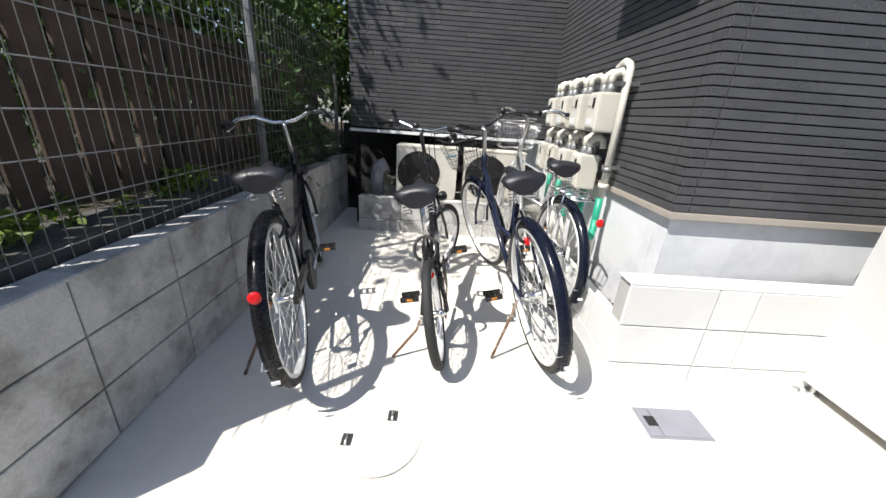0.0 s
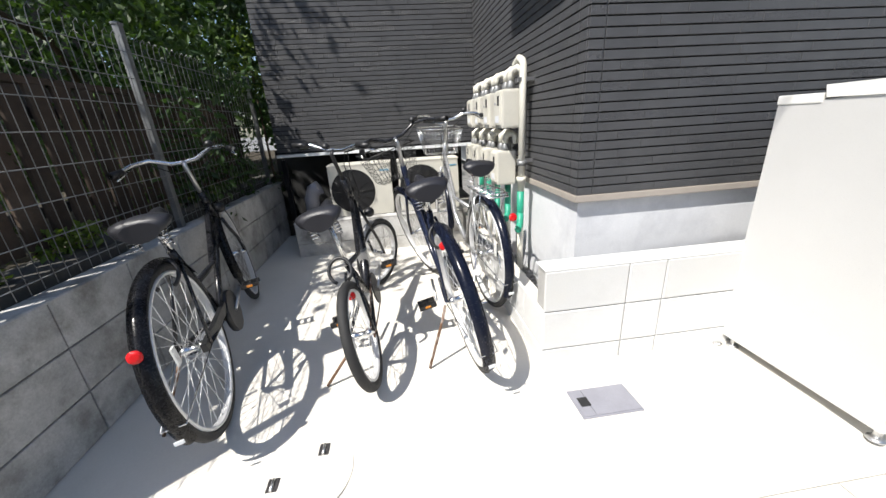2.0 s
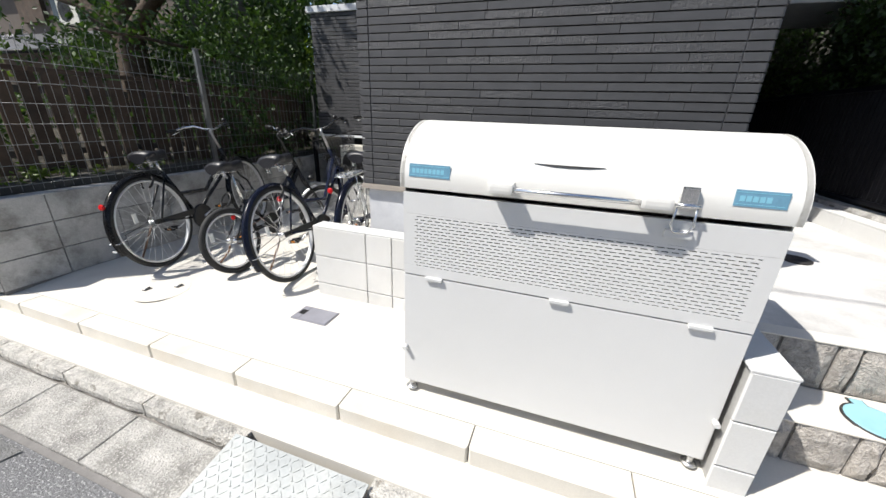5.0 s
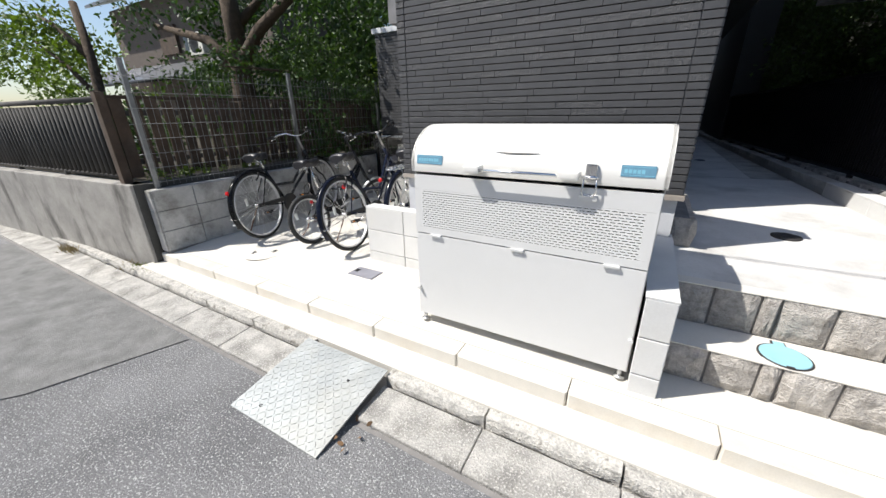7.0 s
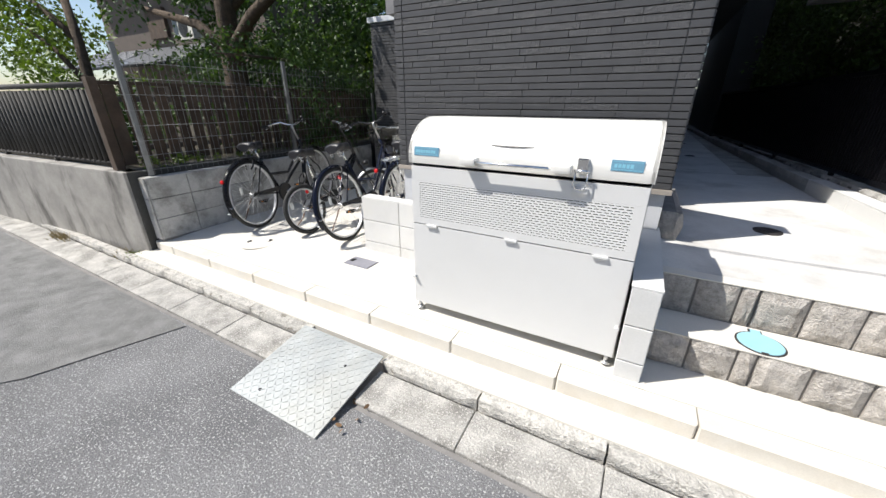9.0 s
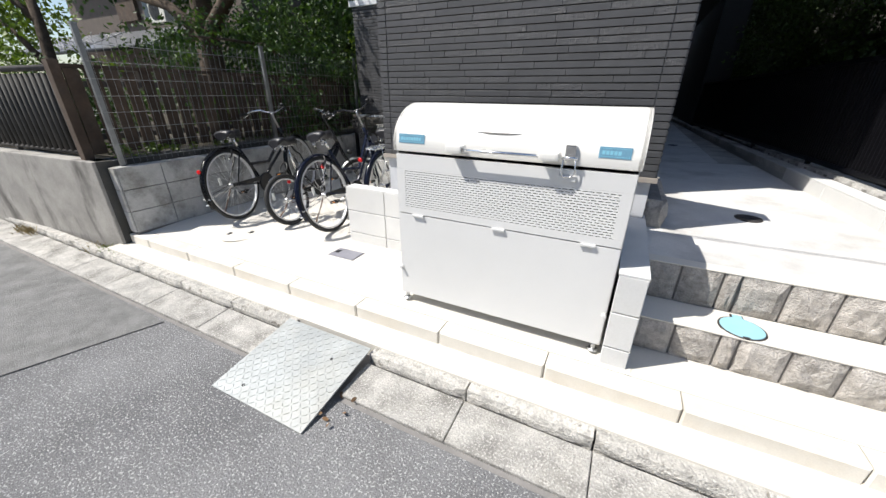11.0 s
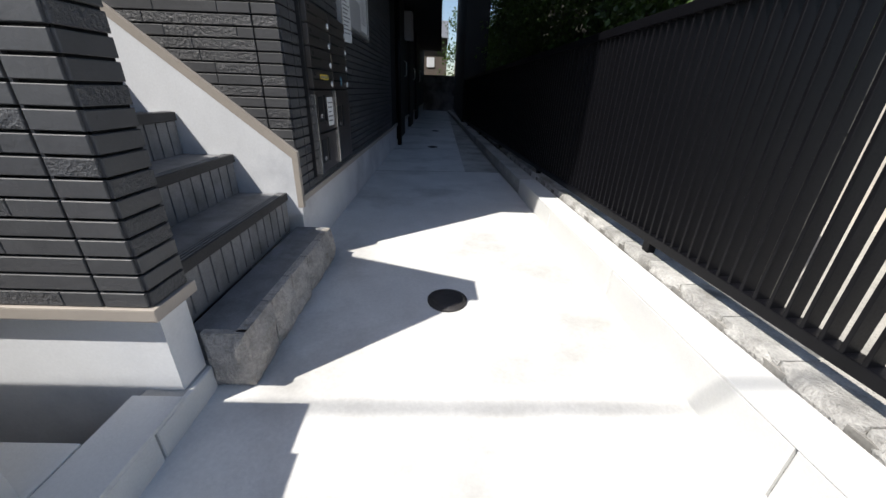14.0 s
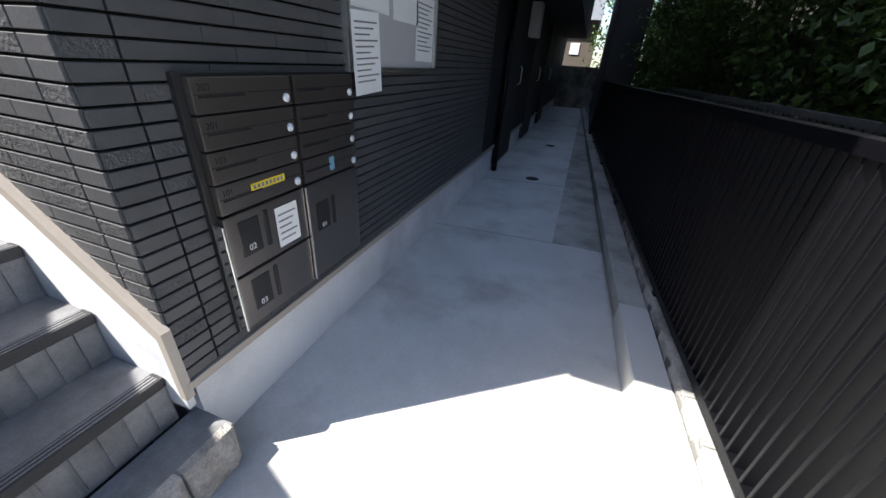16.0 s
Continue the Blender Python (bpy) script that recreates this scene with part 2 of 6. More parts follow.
for leaf in (M_LEAF, M_LEAFDARK, M_LEAFLIGHT):
    let_through(leaf, 0.27)
M_WEED = mat("dry_grass", (0.30, 0.24, 0.12), 0.9, 0.2, 10, 60, 0.1, island=0.4)
M_LITTER = mat("dead_leaf", (0.17, 0.10, 0.05), 0.85, 0.2, 10, 60, 0.1, island=0.4)
M_CAR = mat("white_car_paint", (0.72, 0.73, 0.74), 0.15, 0.02, 2, 100, 0.0)
M_GLASS = mat("tinted_glass", (0.015, 0.018, 0.02), 0.05, 0.05, 2, 50, 0.0)
M_TILE = mat("roof_tile", (0.13, 0.135, 0.145), 0.35, 0.15, 6, 90, 0.2, island=0.3)
M_HOUSE = mat("brown_house_wall", (0.115, 0.093, 0.078), 0.85, 0.1, 4, 60, 0.2)
M_WHITEWALL = mat("off_white_wall", (0.66, 0.62, 0.56), 0.8, 0.05, 3, 60, 0.15)
M_PINKBRICK = mat("pale_brick", (0.52, 0.46, 0.40), 0.85, 0.1, 5, 90, 0.2, island=0.12)
M_DRIVE = mat("driveway_concrete", (0.44, 0.42, 0.38), 0.9, 0.16, 2, 110, 0.8, depth=0.008, tint=(0.33, 0.32, 0.29), speck=(85, 0.58, 0.66, (0.24, 0.23, 0.21)))

# ---- building blocks ----


def part(name, bm, material, parent=None, label="", smooth=False):
    me = bpy.data.meshes.new(name)
    bm.normal_update()
    bm.to_mesh(me)
    bm.free()
    me.materials.append(material)
    if smooth:
        for p in me.polygons:
            p.use_smooth = True
        me.set_sharp_from_angle(angle=radians(40))
    ob = new(name, me)
    ob.parent = parent
    if label:
        tagged(ob, label)
    return ob


def piece(name, me, m, parent):
    ob = new(name, me)
    ob.parent = parent
    ob.matrix_local = m
    return ob


def thing(name, x=0, y=0, z=0, rz=0, label="", category="", group="", kind=""):
    ob = new(name)
    ob.empty_display_size = 0.1
    ob.matrix_world = pose(x, y, z, 0, 0, rz)
    return tagged(ob, label, category, group, kind)


def add_box(bm, x0, x1, y0, y1, z0, z1, bevel=0.0, m=None):
    a = bmesh.new()
    bmesh.ops.create_cube(a, size=1)
    for v in a.verts:
        v.co = Vector((x0 + (v.co.x + 0.5) * (x1 - x0), y0 + (v.co.y + 0.5) * (y1 - y0), z0 + (v.co.z + 0.5) * (z1 - z0)))
    if bevel:
        bmesh.ops.bevel(a, geom=a.edges[:], offset=bevel, segments=2, affect="EDGES", profile=0.7)
    if m is not None:
        bmesh.ops.transform(a, matrix=m, verts=a.verts)
    merge(bm, a)
    return bm


def merge(bm, a):
    off = {}
    for v in a.verts:
        off[v] = bm.verts.new(v.co)
    for f in a.faces:
        try:
            g = bm.faces.new([off[v] for v in f.verts])
            g.smooth = f.smooth
        except ValueError:
            pass
    a.free()


def box(x0, x1, y0, y1, z0, z1, bevel=0.0, m=None):
    return add_box(bmesh.new(), x0, x1, y0, y1, z0, z1, bevel, m)


def add_tube(bm, pts, r, sides=8, closed=False, r_end=None):
    """A round bar along points."""
    pts = [Vector(p) for p in pts]
    n = len(pts)
    rings = []
    up = None
    for i, p in enumerate(pts):
        if closed:
            d = pts[(i + 1) % n] - pts[i - 1]
        else:
            d = pts[min(i + 1, n - 1)] - pts[max(i - 1, 0)]
        d.normalize()
        if up is None:
            up = d.orthogonal().normalized()
        up = (up - d * up.dot(d)).normalized()
        side = d.cross(up)
        rr = r if r_end is None else r + (r_end - r) * i / (n - 1)
        rings.append([bm.verts.new(p + (up * math.cos(a) + side * math.sin(a)) * rr) for a in (2 * math.pi * k / sides for k in range(sides))])
    for i in range(n if closed else n - 1):
        a, c = rings[i], rings[(i + 1) % n]
        for k in range(sides):
            f = bm.faces.new((a[k], a[(k + 1) % sides], c[(k + 1) % sides], c[k]))
            f.smooth = True
    if not closed:
        bm.faces.new(rings[0][::-1])
        bm.faces.new(rings[-1])
    return bm


def tube(pts, r, sides=8, closed=False, r_end=None):
    return add_tube(bmesh.new(), pts, r, sides, closed, r_end)


def arc(c, r, a0, a1, n, plane="yz"):
    out = []
    for i in range(n + 1):
        a = radians(a0 + (a1 - a0) * i / n)
        u, w = r * math.cos(a), r * math.sin(a)
        out.append(Vector((c[0], c[1] + u, c[2] + w)) if plane == "yz" else Vector((c[0] + u, c[1] + w, c[2])) if plane == "xy" else Vector((c[0] + u, c[1], c[2] + w)))
    return out


def add_lathe(bm, profile, m=None, n=20):
    """profile: (radius, height) round the z axis."""
    rings = []
    for r, z in profile:
        ring = []
        for k in range(n):
            v = Vector((r * math.cos(2 * math.pi * k / n), r * math.sin(2 * math.pi * k / n), z))
            ring.append(bm.verts.new(m @ v if m is not None else v))
        rings.append(ring)
    for a, c in zip(rings, rings[1:]):
        for k in range(n):
            f = bm.faces.new((a[k], a[(k + 1) % n], c[(k + 1) % n], c[k]))
            f.smooth = True
    bm.faces.new(rings[0][::-1])
    bm.faces.new(rings[-1])
    return bm


def lathe(profile, m=None, n=20):
    return add_lathe(bmesh.new(), profile, m, n)


def prism(outline, depth, axis="x", bevel=0.0):
    """An outline extruded along an axis, from 0 to depth."""
    bm = bmesh.new()
    put = {"x": lambda u, w, d: (d, u, w), "y": lambda u, w, d: (u, d, w), "z": lambda u, w, d: (u, w, d)}[axis]
    a = [bm.verts.new(put(u, w, 0)) for u, w in outline]
    c = [bm.verts.new(put(u, w, depth)) for u, w in outline]
    n = len(a)
    bm.faces.new(a)
    bm.faces.new(c[::-1])
    for k in range(n):
        bm.faces.new((a[k], c[k], c[(k + 1) % n], a[(k + 1) % n]))
    bmesh.ops.recalc_face_normals(bm, faces=bm.faces[:])
    if bevel:
        bmesh.ops.bevel(bm, geom=bm.edges[:], offset=bevel, segments=2, affect="EDGES", profile=0.7)
    return bm


def structure(name, bm, material, label, category="wall", smooth=False):
    return tagged(part(name, bm, material, None, "", smooth), label, category, "", "structure")


PIECES = {}


def slab_mesh(key, w, h, d, material, chamfer=0.004):
    """A shared piece: w along x, h along z, d out along -y, with a chamfered front."""
    k = (key, round(w, 3), round(h, 3), round(d, 3))
    if k not in PIECES:
        c = chamfer
        v = [(0, 0, 0), (w, 0, 0), (w, 0, h), (0, 0, h), (0, c - d, 0), (w, c - d, 0), (w, c - d, h), (0, c - d, h), (c, -d, c), (w - c, -d, c), (w - c, -d, h - c), (c, -d, h - c)]
        f = [(0, 1, 5, 4), (1, 2, 6, 5), (2, 3, 7, 6), (3, 0, 4, 7), (4, 5, 9, 8), (5, 6, 10, 9), (6, 7, 11, 10), (7, 4, 8, 11), (8, 9, 10, 11)]
        me = bpy.data.meshes.new(key)
        me.from_pydata(v, [], f)
        me.materials.append(material)
        PIECES[k] = me
    return PIECES[k]


def rough_mesh(key, w, h, d, material, seed, rough=0.012, nx=5, nz=4):
    """A split-faced block: w along x, h along z, d out along -y, with a broken front."""
    k = (key, round(w, 3), round(h, 3), seed)
    if k not in PIECES:
        rnd = random.Random(seed)
        bm = bmesh.new()
        grid = {}
        for i in range(nx + 1):
            for j in range(nz + 1):
                edge = i in (0, nx) or j in (0, nz)
                out = -d + (0.010 if edge else -rnd.random() * rough)
                grid[i, j] = bm.verts.new((w * i / nx, out, h * j / nz))
        for i in range(nx):
            for j in range(nz):
                q = [grid[i, j], grid[i + 1, j], grid[i + 1, j + 1], grid[i, j + 1]]
                if rnd.random() < 0.5:
                    bm.faces.new(q[:3]), bm.faces.new((q[0], q[2], q[3]))
                else:
                    bm.faces.new((q[0], q[1], q[3])), bm.faces.new(q[1:])
        back = [bm.verts.new(p) for p in ((0, 0, 0), (w, 0, 0), (w, 0, h), (0, 0, h))]
        bm.faces.new([back[0], back[1]] + [grid[i, 0] for i in range(nx, -1, -1)])
        bm.faces.new([back[2], back[3]] + [grid[i, nz] for i in range(nx + 1)])
        bm.faces.new([back[1], back[2]] + [grid[nx, j] for j in range(nz, -1, -1)])
        bm.faces.new([back[3], back[0]] + [grid[0, j] for j in range(nz + 1)])
        bm.normal_update()
        me = bpy.data.meshes.new(key)
        bm.to_mesh(me)
        bm.free()
        me.materials.append(material)
        PIECES[k] = me
    return PIECES[k]




def siding(parent, m, width, z0, top, seed, limit=300, row=0.0413, strip_at=()):
    """Brick-look siding boards on a wall: m maps x along the wall, z up, -y out of it. top(x): its upper edge."""
    rnd = random.Random(seed)
    lengths = (0.24, 0.28, 0.32, 0.36)
    n, z = 0, z0
    rest = []
    zmax = max(top(0), top(width))
    stops = sorted([0.0, *strip_at, width])
    while z < zmax - 0.02:
        for a, c in zip(stops, stops[1:]):
            x = a + 0.002
            first = True
            while x < c - 0.003:
                w = rnd.choice(lengths)
                if first:
                    w *= rnd.choice((0.35, 0.6, 0.8, 1.0))
                    first = False
                if c - x - w < 0.06:
                    w = c - 0.002 - x
                w = round(w, 2) if c - x - w > 0.05 else w
                if z + row <= min(top(x), top(x + w)) + 0.004:
                    if n < limit:
                        piece("siding_board", slab_mesh("siding_board", w - 0.0018, row - 0.0064, 0.016, M_SIDING, 0.0014), m @ Matrix.Translation((x, 0, z)), parent)
                        n += 1
                    else:
                        rest.append((x, z, w - 0.002))
                x += w
        z += row
    if rest:
        bm = bmesh.new()
        for x, zz, w in rest:
            a = [bm.verts.new(m @ Vector(p)) for p in ((x, 0, zz), (x + w, 0, zz), (x + w, 0, zz + row - 0.0064), (x, 0, zz + row - 0.0064))]
            c = [bm.verts.new(m @ Vector(p)) for p in ((x, -0.016, zz), (x + w, -0.016, zz), (x + w, -0.016, zz + row - 0.0064), (x, -0.016, zz + row - 0.0064))]
            bm.faces.new(c)
            for k in range(4):
                bm.faces.new((a[k], a[(k + 1) % 4], c[(k + 1) % 4], c[k]))
        tagged(part("siding_boards", bm, M_SIDING, parent), kind="stuff")


def block_courses(parent, m, length, courses, z0, material, w=0.4, h=0.2, d=0.012, offset=0.0, first_h=None, key="block"):
    """Concrete blocks on a wall's face, stacked joint over joint."""
    z = z0
    for j in range(courses):
        hh = first_h if (j == 0 and first_h) else h
        x = -offset
        while x < length - 0.01:
            a, c = max(x, 0), min(x + w, length)
            if c - a > 0.03:
                piece(key, slab_mesh(key, c - a - 0.006, hh - 0.006, d, material, 0.003), m @ Matrix.Translation((a + 0.003, 0, z + 0.003)), parent)
            x += w
        z += hh


def face_m(x, y, rz):
    """A wall face whose left end, seen from in front, is at (x, y); it looks along -y turned by rz."""
    return pose(x, y, 0, 0, 0, rz)


# ---- ground and road ----
ROAD = -0.20
structure("ground", box(-120, 120, -120, 120, ROAD - 0.5, ROAD - 0.03), M_ASPHALT2, "grey ground reaching far out beyond the site", "ground")
bm = bmesh.new()
bmesh.ops.create_grid(bm, x_segments=120, y_segments=40, size=0.5)
for v in bm.verts:
    v.co = Vector((v.co.x * 24, -4.0 + (v.co.y - 0.5) * 8 + 4.12, ROAD + 0.004 * noise.noise(Vector((v.co.x * 40, v.co.y * 20, 0)))))
structure("road", bm, M_ASPHALT, "coarse grey asphalt road surface with pale aggregate", "road")
structure("road_patch", prism([(-1.2, -2.6), (0.46, -0.62), (0.72, 0.10), (-0.60, 0.12), (-3.4, 0.10), (-4.2, -2.6)], 0.012, "z"), M_ASPHALT2, "smoother grey asphalt repair patch in the road", "road").location.z = ROAD - 0.004

# gutter slabs and rough kerb along the road
gutter = tagged(part("gutter", box(-8, 9, 0.12, 0.47, ROAD - 0.2, ROAD - 0.008), M_MORTAR), "row of worn concrete gutter slabs along the road", "gutter", "", "structure")
x = -7.4
while x < 8.8:
    if not 1.3 < x < 2.15:
        piece("gutter_slab", slab_mesh("gutter_slab", 0.595, 0.235, 0.03, M_GUTTER, 0.004), pose(x, 0.15, ROAD - 0.016, 0, 0, 0) @ pose(0, 0, 0, -86, 0, 0), gutter)
        piece("kerb_stone", rough_mesh("kerb_rough", 0.59, 0.085, 0.075, M_ROUGHKERB, int(x * 7) % 5, 0.006, 7, 3), pose(x, 0.475, ROAD - 0.01), gutter)
    x += 0.6
structure("apron", box(-0.86, 5.08, 0.470, 0.66, ROAD - 0.1, -0.112, 0.004), M_PAD, "pale concrete strip below the row of edging stones", "pavement")

# chequer plate ramp over the gutter
ramp = thing("ramp_plate", 1.88, 0.16, -0.15, 0, "pale painted chequer-plate steel ramp over the gutter", "ramp")
plate_m = pose(0, 0, 0, 9.5, 0, 0)
part("plate", box(-0.32, 0.32, -0.27, 0.27, -0.004, 0.004, 0, plate_m), M_CHECKER, ramp)
bm = bmesh.new()
for i in range(21):
    for j in range(18):
        s = 1 if (i + j) % 2 else -1
        mm = plate_m @ pose(-0.30 + i * 0.03, -0.255 + j * 0.03, 0.0035, 0, 0, 45 * s)
        add_box(bm, -0.012, 0.012, -0.0022, 0.0022, 0, 0.003, 0, mm)
tagged(part("tread_ribs", bm, M_CHECKER, ramp), kind="stuff")
for sx in (-0.16, 0.16):
    part("bolt_hole", lathe([(0.009, 0), (0.009, 0.0015)], plate_m @ pose(sx, -0.2 if sx < 0 else 0.12, 0.0045), 12), M_BLACK, ramp)
part("rib", box(-0.18, -0.16, -0.2, 0.25, -0.07, -0.008, 0, plate_m), M_RUST, ramp)
part("rib", box(0.14, 0.16, -0.2, 0.25, -0.07, -0.008, 0, plate_m), M_RUST, ramp)

# overhead cable from a house across the road, seen by its shadow
cable = thing("overhead_cable", 0, 0, 0, 0, "thin black service cable strung above the road", "cable")
part("wire", tube([(-1.0, -0.426, 5.5), (4.0, -0.321, 5.48), (12.0, -0.15, 5.5), (12.5, -13.45, 5.6)], 0.011, 6), M_BLACK, cable)

# ---- the bicycle yard ----
bm = bmesh.new()
bmesh.ops.create_grid(bm, x_segments=24, y_segments=24, size=0.5)
for v in bm.verts:
    u, w = v.co.x + 0.5, v.co.y + 0.5
    yy = 0.76 + w * 3.4
    v.co = Vector((-0.69 + u * 4.2, yy, -0.022 * max(0, 1 - (yy - 0.76) / 0.3)))
yard = bmesh.ops.extrude_face_region(bm, geom=bm.faces[:])
for v in [g for g in yard["geom"] if isinstance(g, bmesh.types.BMVert)]:
    v.co.z -= 0.12
bmesh.ops.recalc_face_normals(bm, faces=bm.faces[:])
structure("yard_floor", bm, M_PAD, "pale sunlit concrete floor of the bicycle yard", "floor")
structure("step_floor", box(3.487, 4.95, 0.76, 1.06, -0.2, -0.024), M_PAD, "pale concrete floor in front of the entrance steps", "floor")
edging = tagged(part("edging", box(-0.80, 5.0, 0.66, 0.757, -0.16, -0.045), M_MORTAR), "row of cream precast edging stones along the yard", "kerb", "", "structure")
x = -1.08
while x < 4.95:
    a, c = max(x, -0.79), min(x + 0.6, 4.95)
    piece("edging_stone", slab_mesh("edging_stone", c - a - 0.006, 0.095, 0.116, M_KERB, 0.008), pose(a + 0.003, 0.758, -0.120), edging)
    x += 0.6

# round manhole in the yard: thin ring and two key holes
manhole = thing("manhole_cover", 0.205, 1.075, -0.0005, 0, "flush concrete manhole cover with two small key slots", "manhole")
part("cover", lathe([(0.165, 0.0), (0.165, 0.0012)], None, 40), M_PAD, manhole)
ring = bmesh.new()
add_tube(ring, arc((0, 0, 0.0006), 0.1665, 0, 354, 59, "xy"), 0.0003, 5, True)
part("rim", ring, M_PAD, manhole)
for kx, ky in ((-0.10, -0.03), (0.05, 0.085)):
    slot = part("key_slot", box(kx - 0.018, kx + 0.018, ky - 0.024, ky + 0.024, 0, 0.005, 0.001), M_IRON, manhole)
    part("key_bar", tube([(kx, ky - 0.024, 0.008), (kx, ky + 0.02, 0.008)], 0.005, 6), M_ALU, slot)

# grey resin inspection lid
lid = thing("inspection_lid", 1.382, 1.192, 0.0, 0, "grey resin meter lid set flush in the concrete", "lid")
part("frame", box(-0.128, 0.128, -0.076, 0.076, -0.004, 0.004, 0.002), M_LIDGREY, lid)
part("cover", box(-0.070, 0.122, -0.070, 0.070, 0.0, 0.009, 0.002), M_LIDGREY, lid)
part("flap", box(-0.122, -0.073, -0.070, 0.070, 0.0, 0.008, 0.002), M_LIDGREY, lid)
part("finger_hole", box(-0.108, -0.066, -0.022, 0.026, 0.006, 0.0102, 0.001), M_BLACK, lid)
bm = bmesh.new()
for k, w in enumerate((0.05, 0.03)):
    add_box(bm, 0.0, w, 0.01 - k * 0.02, 0.016 - k * 0.02, 0.009, 0.0096)
part("raised_mark", bm, M_LIDGREY, lid)
hose = thing("drain_spout", 1.95, 1.46, 0.0, 0, "short chrome drain cap on the floor by the low wall", "pipe")
part("cap", lathe([(0.022, 0), (0.022, 0.006), (0.014, 0.012)], pose(0.18, -0.02, 0), 14), M_ALU, hose)

# ---- left boundary: block wall, old concrete kerb, fences ----
lw = tagged(part("wall_left", box(-0.782, -0.682, 0.672, 4.2, -0.15, 0.592), M_MORTAR), "low wall of three courses of grey concrete blocks", "wall", "", "structure")
block_courses(lw, face_m(-0.682, 0.672, 90), 3.52, 3, 0.0, M_BLOCK_OLD, offset=0.045)
block_courses(lw, face_m(-0.782, 0.672, 0), 0.1, 3, 0.0, M_BLOCK_OLD, w=0.12)
x = 0.672
while x < 4.15:
    piece("block_top", slab_mesh("block_top", 0.394, 0.106, 0.012, M_BLOCK_OLD, 0.003), pose(-0.672, x + 0.003, 0.588, 0, 0, 90) @ pose(0, 0, 0, -90, 0, 0) @ pose(0, 0, 0.0), lw)
    x += 0.4
# the kerb's near-black tone is partly stain, partly shade put into the colour
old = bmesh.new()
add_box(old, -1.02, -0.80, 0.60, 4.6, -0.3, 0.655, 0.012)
structure("old_kerb", old, M_OLDSHADE, "weathered concrete kerb of the neighbouring garden, shade painted into its dark tone", "wall")
bm = box(-7.2, 0.0, 0.0, 0.16, -0.5, 0.655, 0.012)
ob = structure("old_wall", bm, M_STREAKED, "stained old concrete retaining wall along the road", "wall")
ob.matrix_world = pose(-0.805, 0.575, 0, 0, 0, 4.5)
structure("garden_ground", box(-9, -1.03, 0.85, 12, 0.3, 0.60), M_SOIL, "dark soil of the neighbouring garden", "ground")
structure("back_ground", box(-1.02, 1.5, 4.2, 12, -0.2, -0.005), M_SOIL, "bare ground behind the yard", "ground")

# wire mesh fence above the block wall
mesh_fence = thing("wire_fence", -0.755, 0.0, 0.60, 0, "galvanised wire mesh fence with steel posts on the block wall", "fence")
for py in (0.77, 2.45, 4.12):
    post = part("post", box(-0.016, 0.016, py - 0.02, py + 0.02, -0.02, 1.10, 0.004), M_GALV, mesh_fence)
    part("post_cap", box(-0.019, 0.019, py - 0.023, py + 0.023, 1.10, 1.112, 0.003), M_GALV, post)
zs = [0.06 + k * 0.13 for k in range(8)]
for zz in zs:
    part("line_wire", tube([(0.018, 0.70, zz), (0.018, 4.15, zz)], 0.0024, 5), M_GALV, mesh_fence)
for k in range(62):
    yy = 0.74 + k * 0.055
    part("upright_wire", tube([(0.021, yy, 0.02), (0.021, yy, 1.0), (0.026, yy, 1.035), (0.044, yy, 1.05), (0.046, yy, 1.03)], 0.0017, 5), M_GALV, mesh_fence)

# weathered plank fence behind it
plank_fence = thing("plank_fence", -1.0, 0.0, 0.65, 0, "weathered brown vertical plank fence in front of the garden", "fence")
rnd = random.Random(5)
for k in range(26):
    yy = 0.68 + k * 0.137
    piece("plank", slab_mesh("plank", 0.104, 0.70, 0.016, M_WOOD, 0.003), pose(0.012, yy, 0.04 + rnd.uniform(-0.01, 0.01), 0, 0, 90 + rnd.uniform(-2, 2)), plank_fence)
for zz in (0.16, 0.6):
    part("rail", box(-0.05, -0.012, 0.62, 4.2, zz, zz + 0.05, 0.004), M_WOODDARK, plank_fence)
part("corner_post", box(-0.05, 0.04, 0.60, 0.67, -0.06, 0.80, 0.006), M_WOOD, plank_fence)
part("top_rail", box(-0.05, 0.03, 0.64, 4.2, 0.745, 0.775, 0.004), M_WOOD, plank_fence)

road_fence = thing("railing", -1.02, 0.68, 0.655, 4.5, "dark metal picket railing on the old concrete wall", "railing")
for k in range(40):
    part("picket", tube([(-0.08 - k * 0.095, 0, 0.05), (-0.08 - k * 0.095, 0, 0.70)], 0.021, 7), M_WOODDARK, road_fence)
part("top_rail", tube([(0.0, 0, 0.74), (-4.0, 0, 0.74)], 0.026, 10), M_WOODDARK, road_fence)
part("bottom_rail", tube([(0.0, 0, 0.045), (-4.0, 0, 0.045)], 0.018, 8), M_WOODDARK, road_fence)
for k in range(4):
    part("foot", box(-0.1 - k * 1.2, -0.06 - k * 1.2, -0.02, 0.02, -0.02, 0.05), M_WOODDARK, road_fence)

# ---- low walls in the yard ----
TOP = 0.49
rw = tagged(part("wall_low", box(1.227, 3.36, 1.459, 1.555, -0.1, TOP - 0.002), M_MORTAR_PALE), "low pale concrete block wall of a gravel bed", "wall", "", "structure")
add = face_m(1.215, 1.459, 0)
block_courses(rw, add, 0.574, 3, -0.108, M_BLOCK, w=0.393, first_h=0.198, key="pale_block")
block_courses(rw, face_m(1.789, 1.459, 0), 1.571, 3, -0.108, M_BLOCK, w=0.4, first_h=0.198, key="pale_block")
bed = tagged(part("wall_bed", box(1.227, 1.322, 1.557, 3.30, -0.1, TOP - 0.27), M_MORTAR_PALE), "low pale block edge of the gravel bed below the meters", "wall", "", "structure")
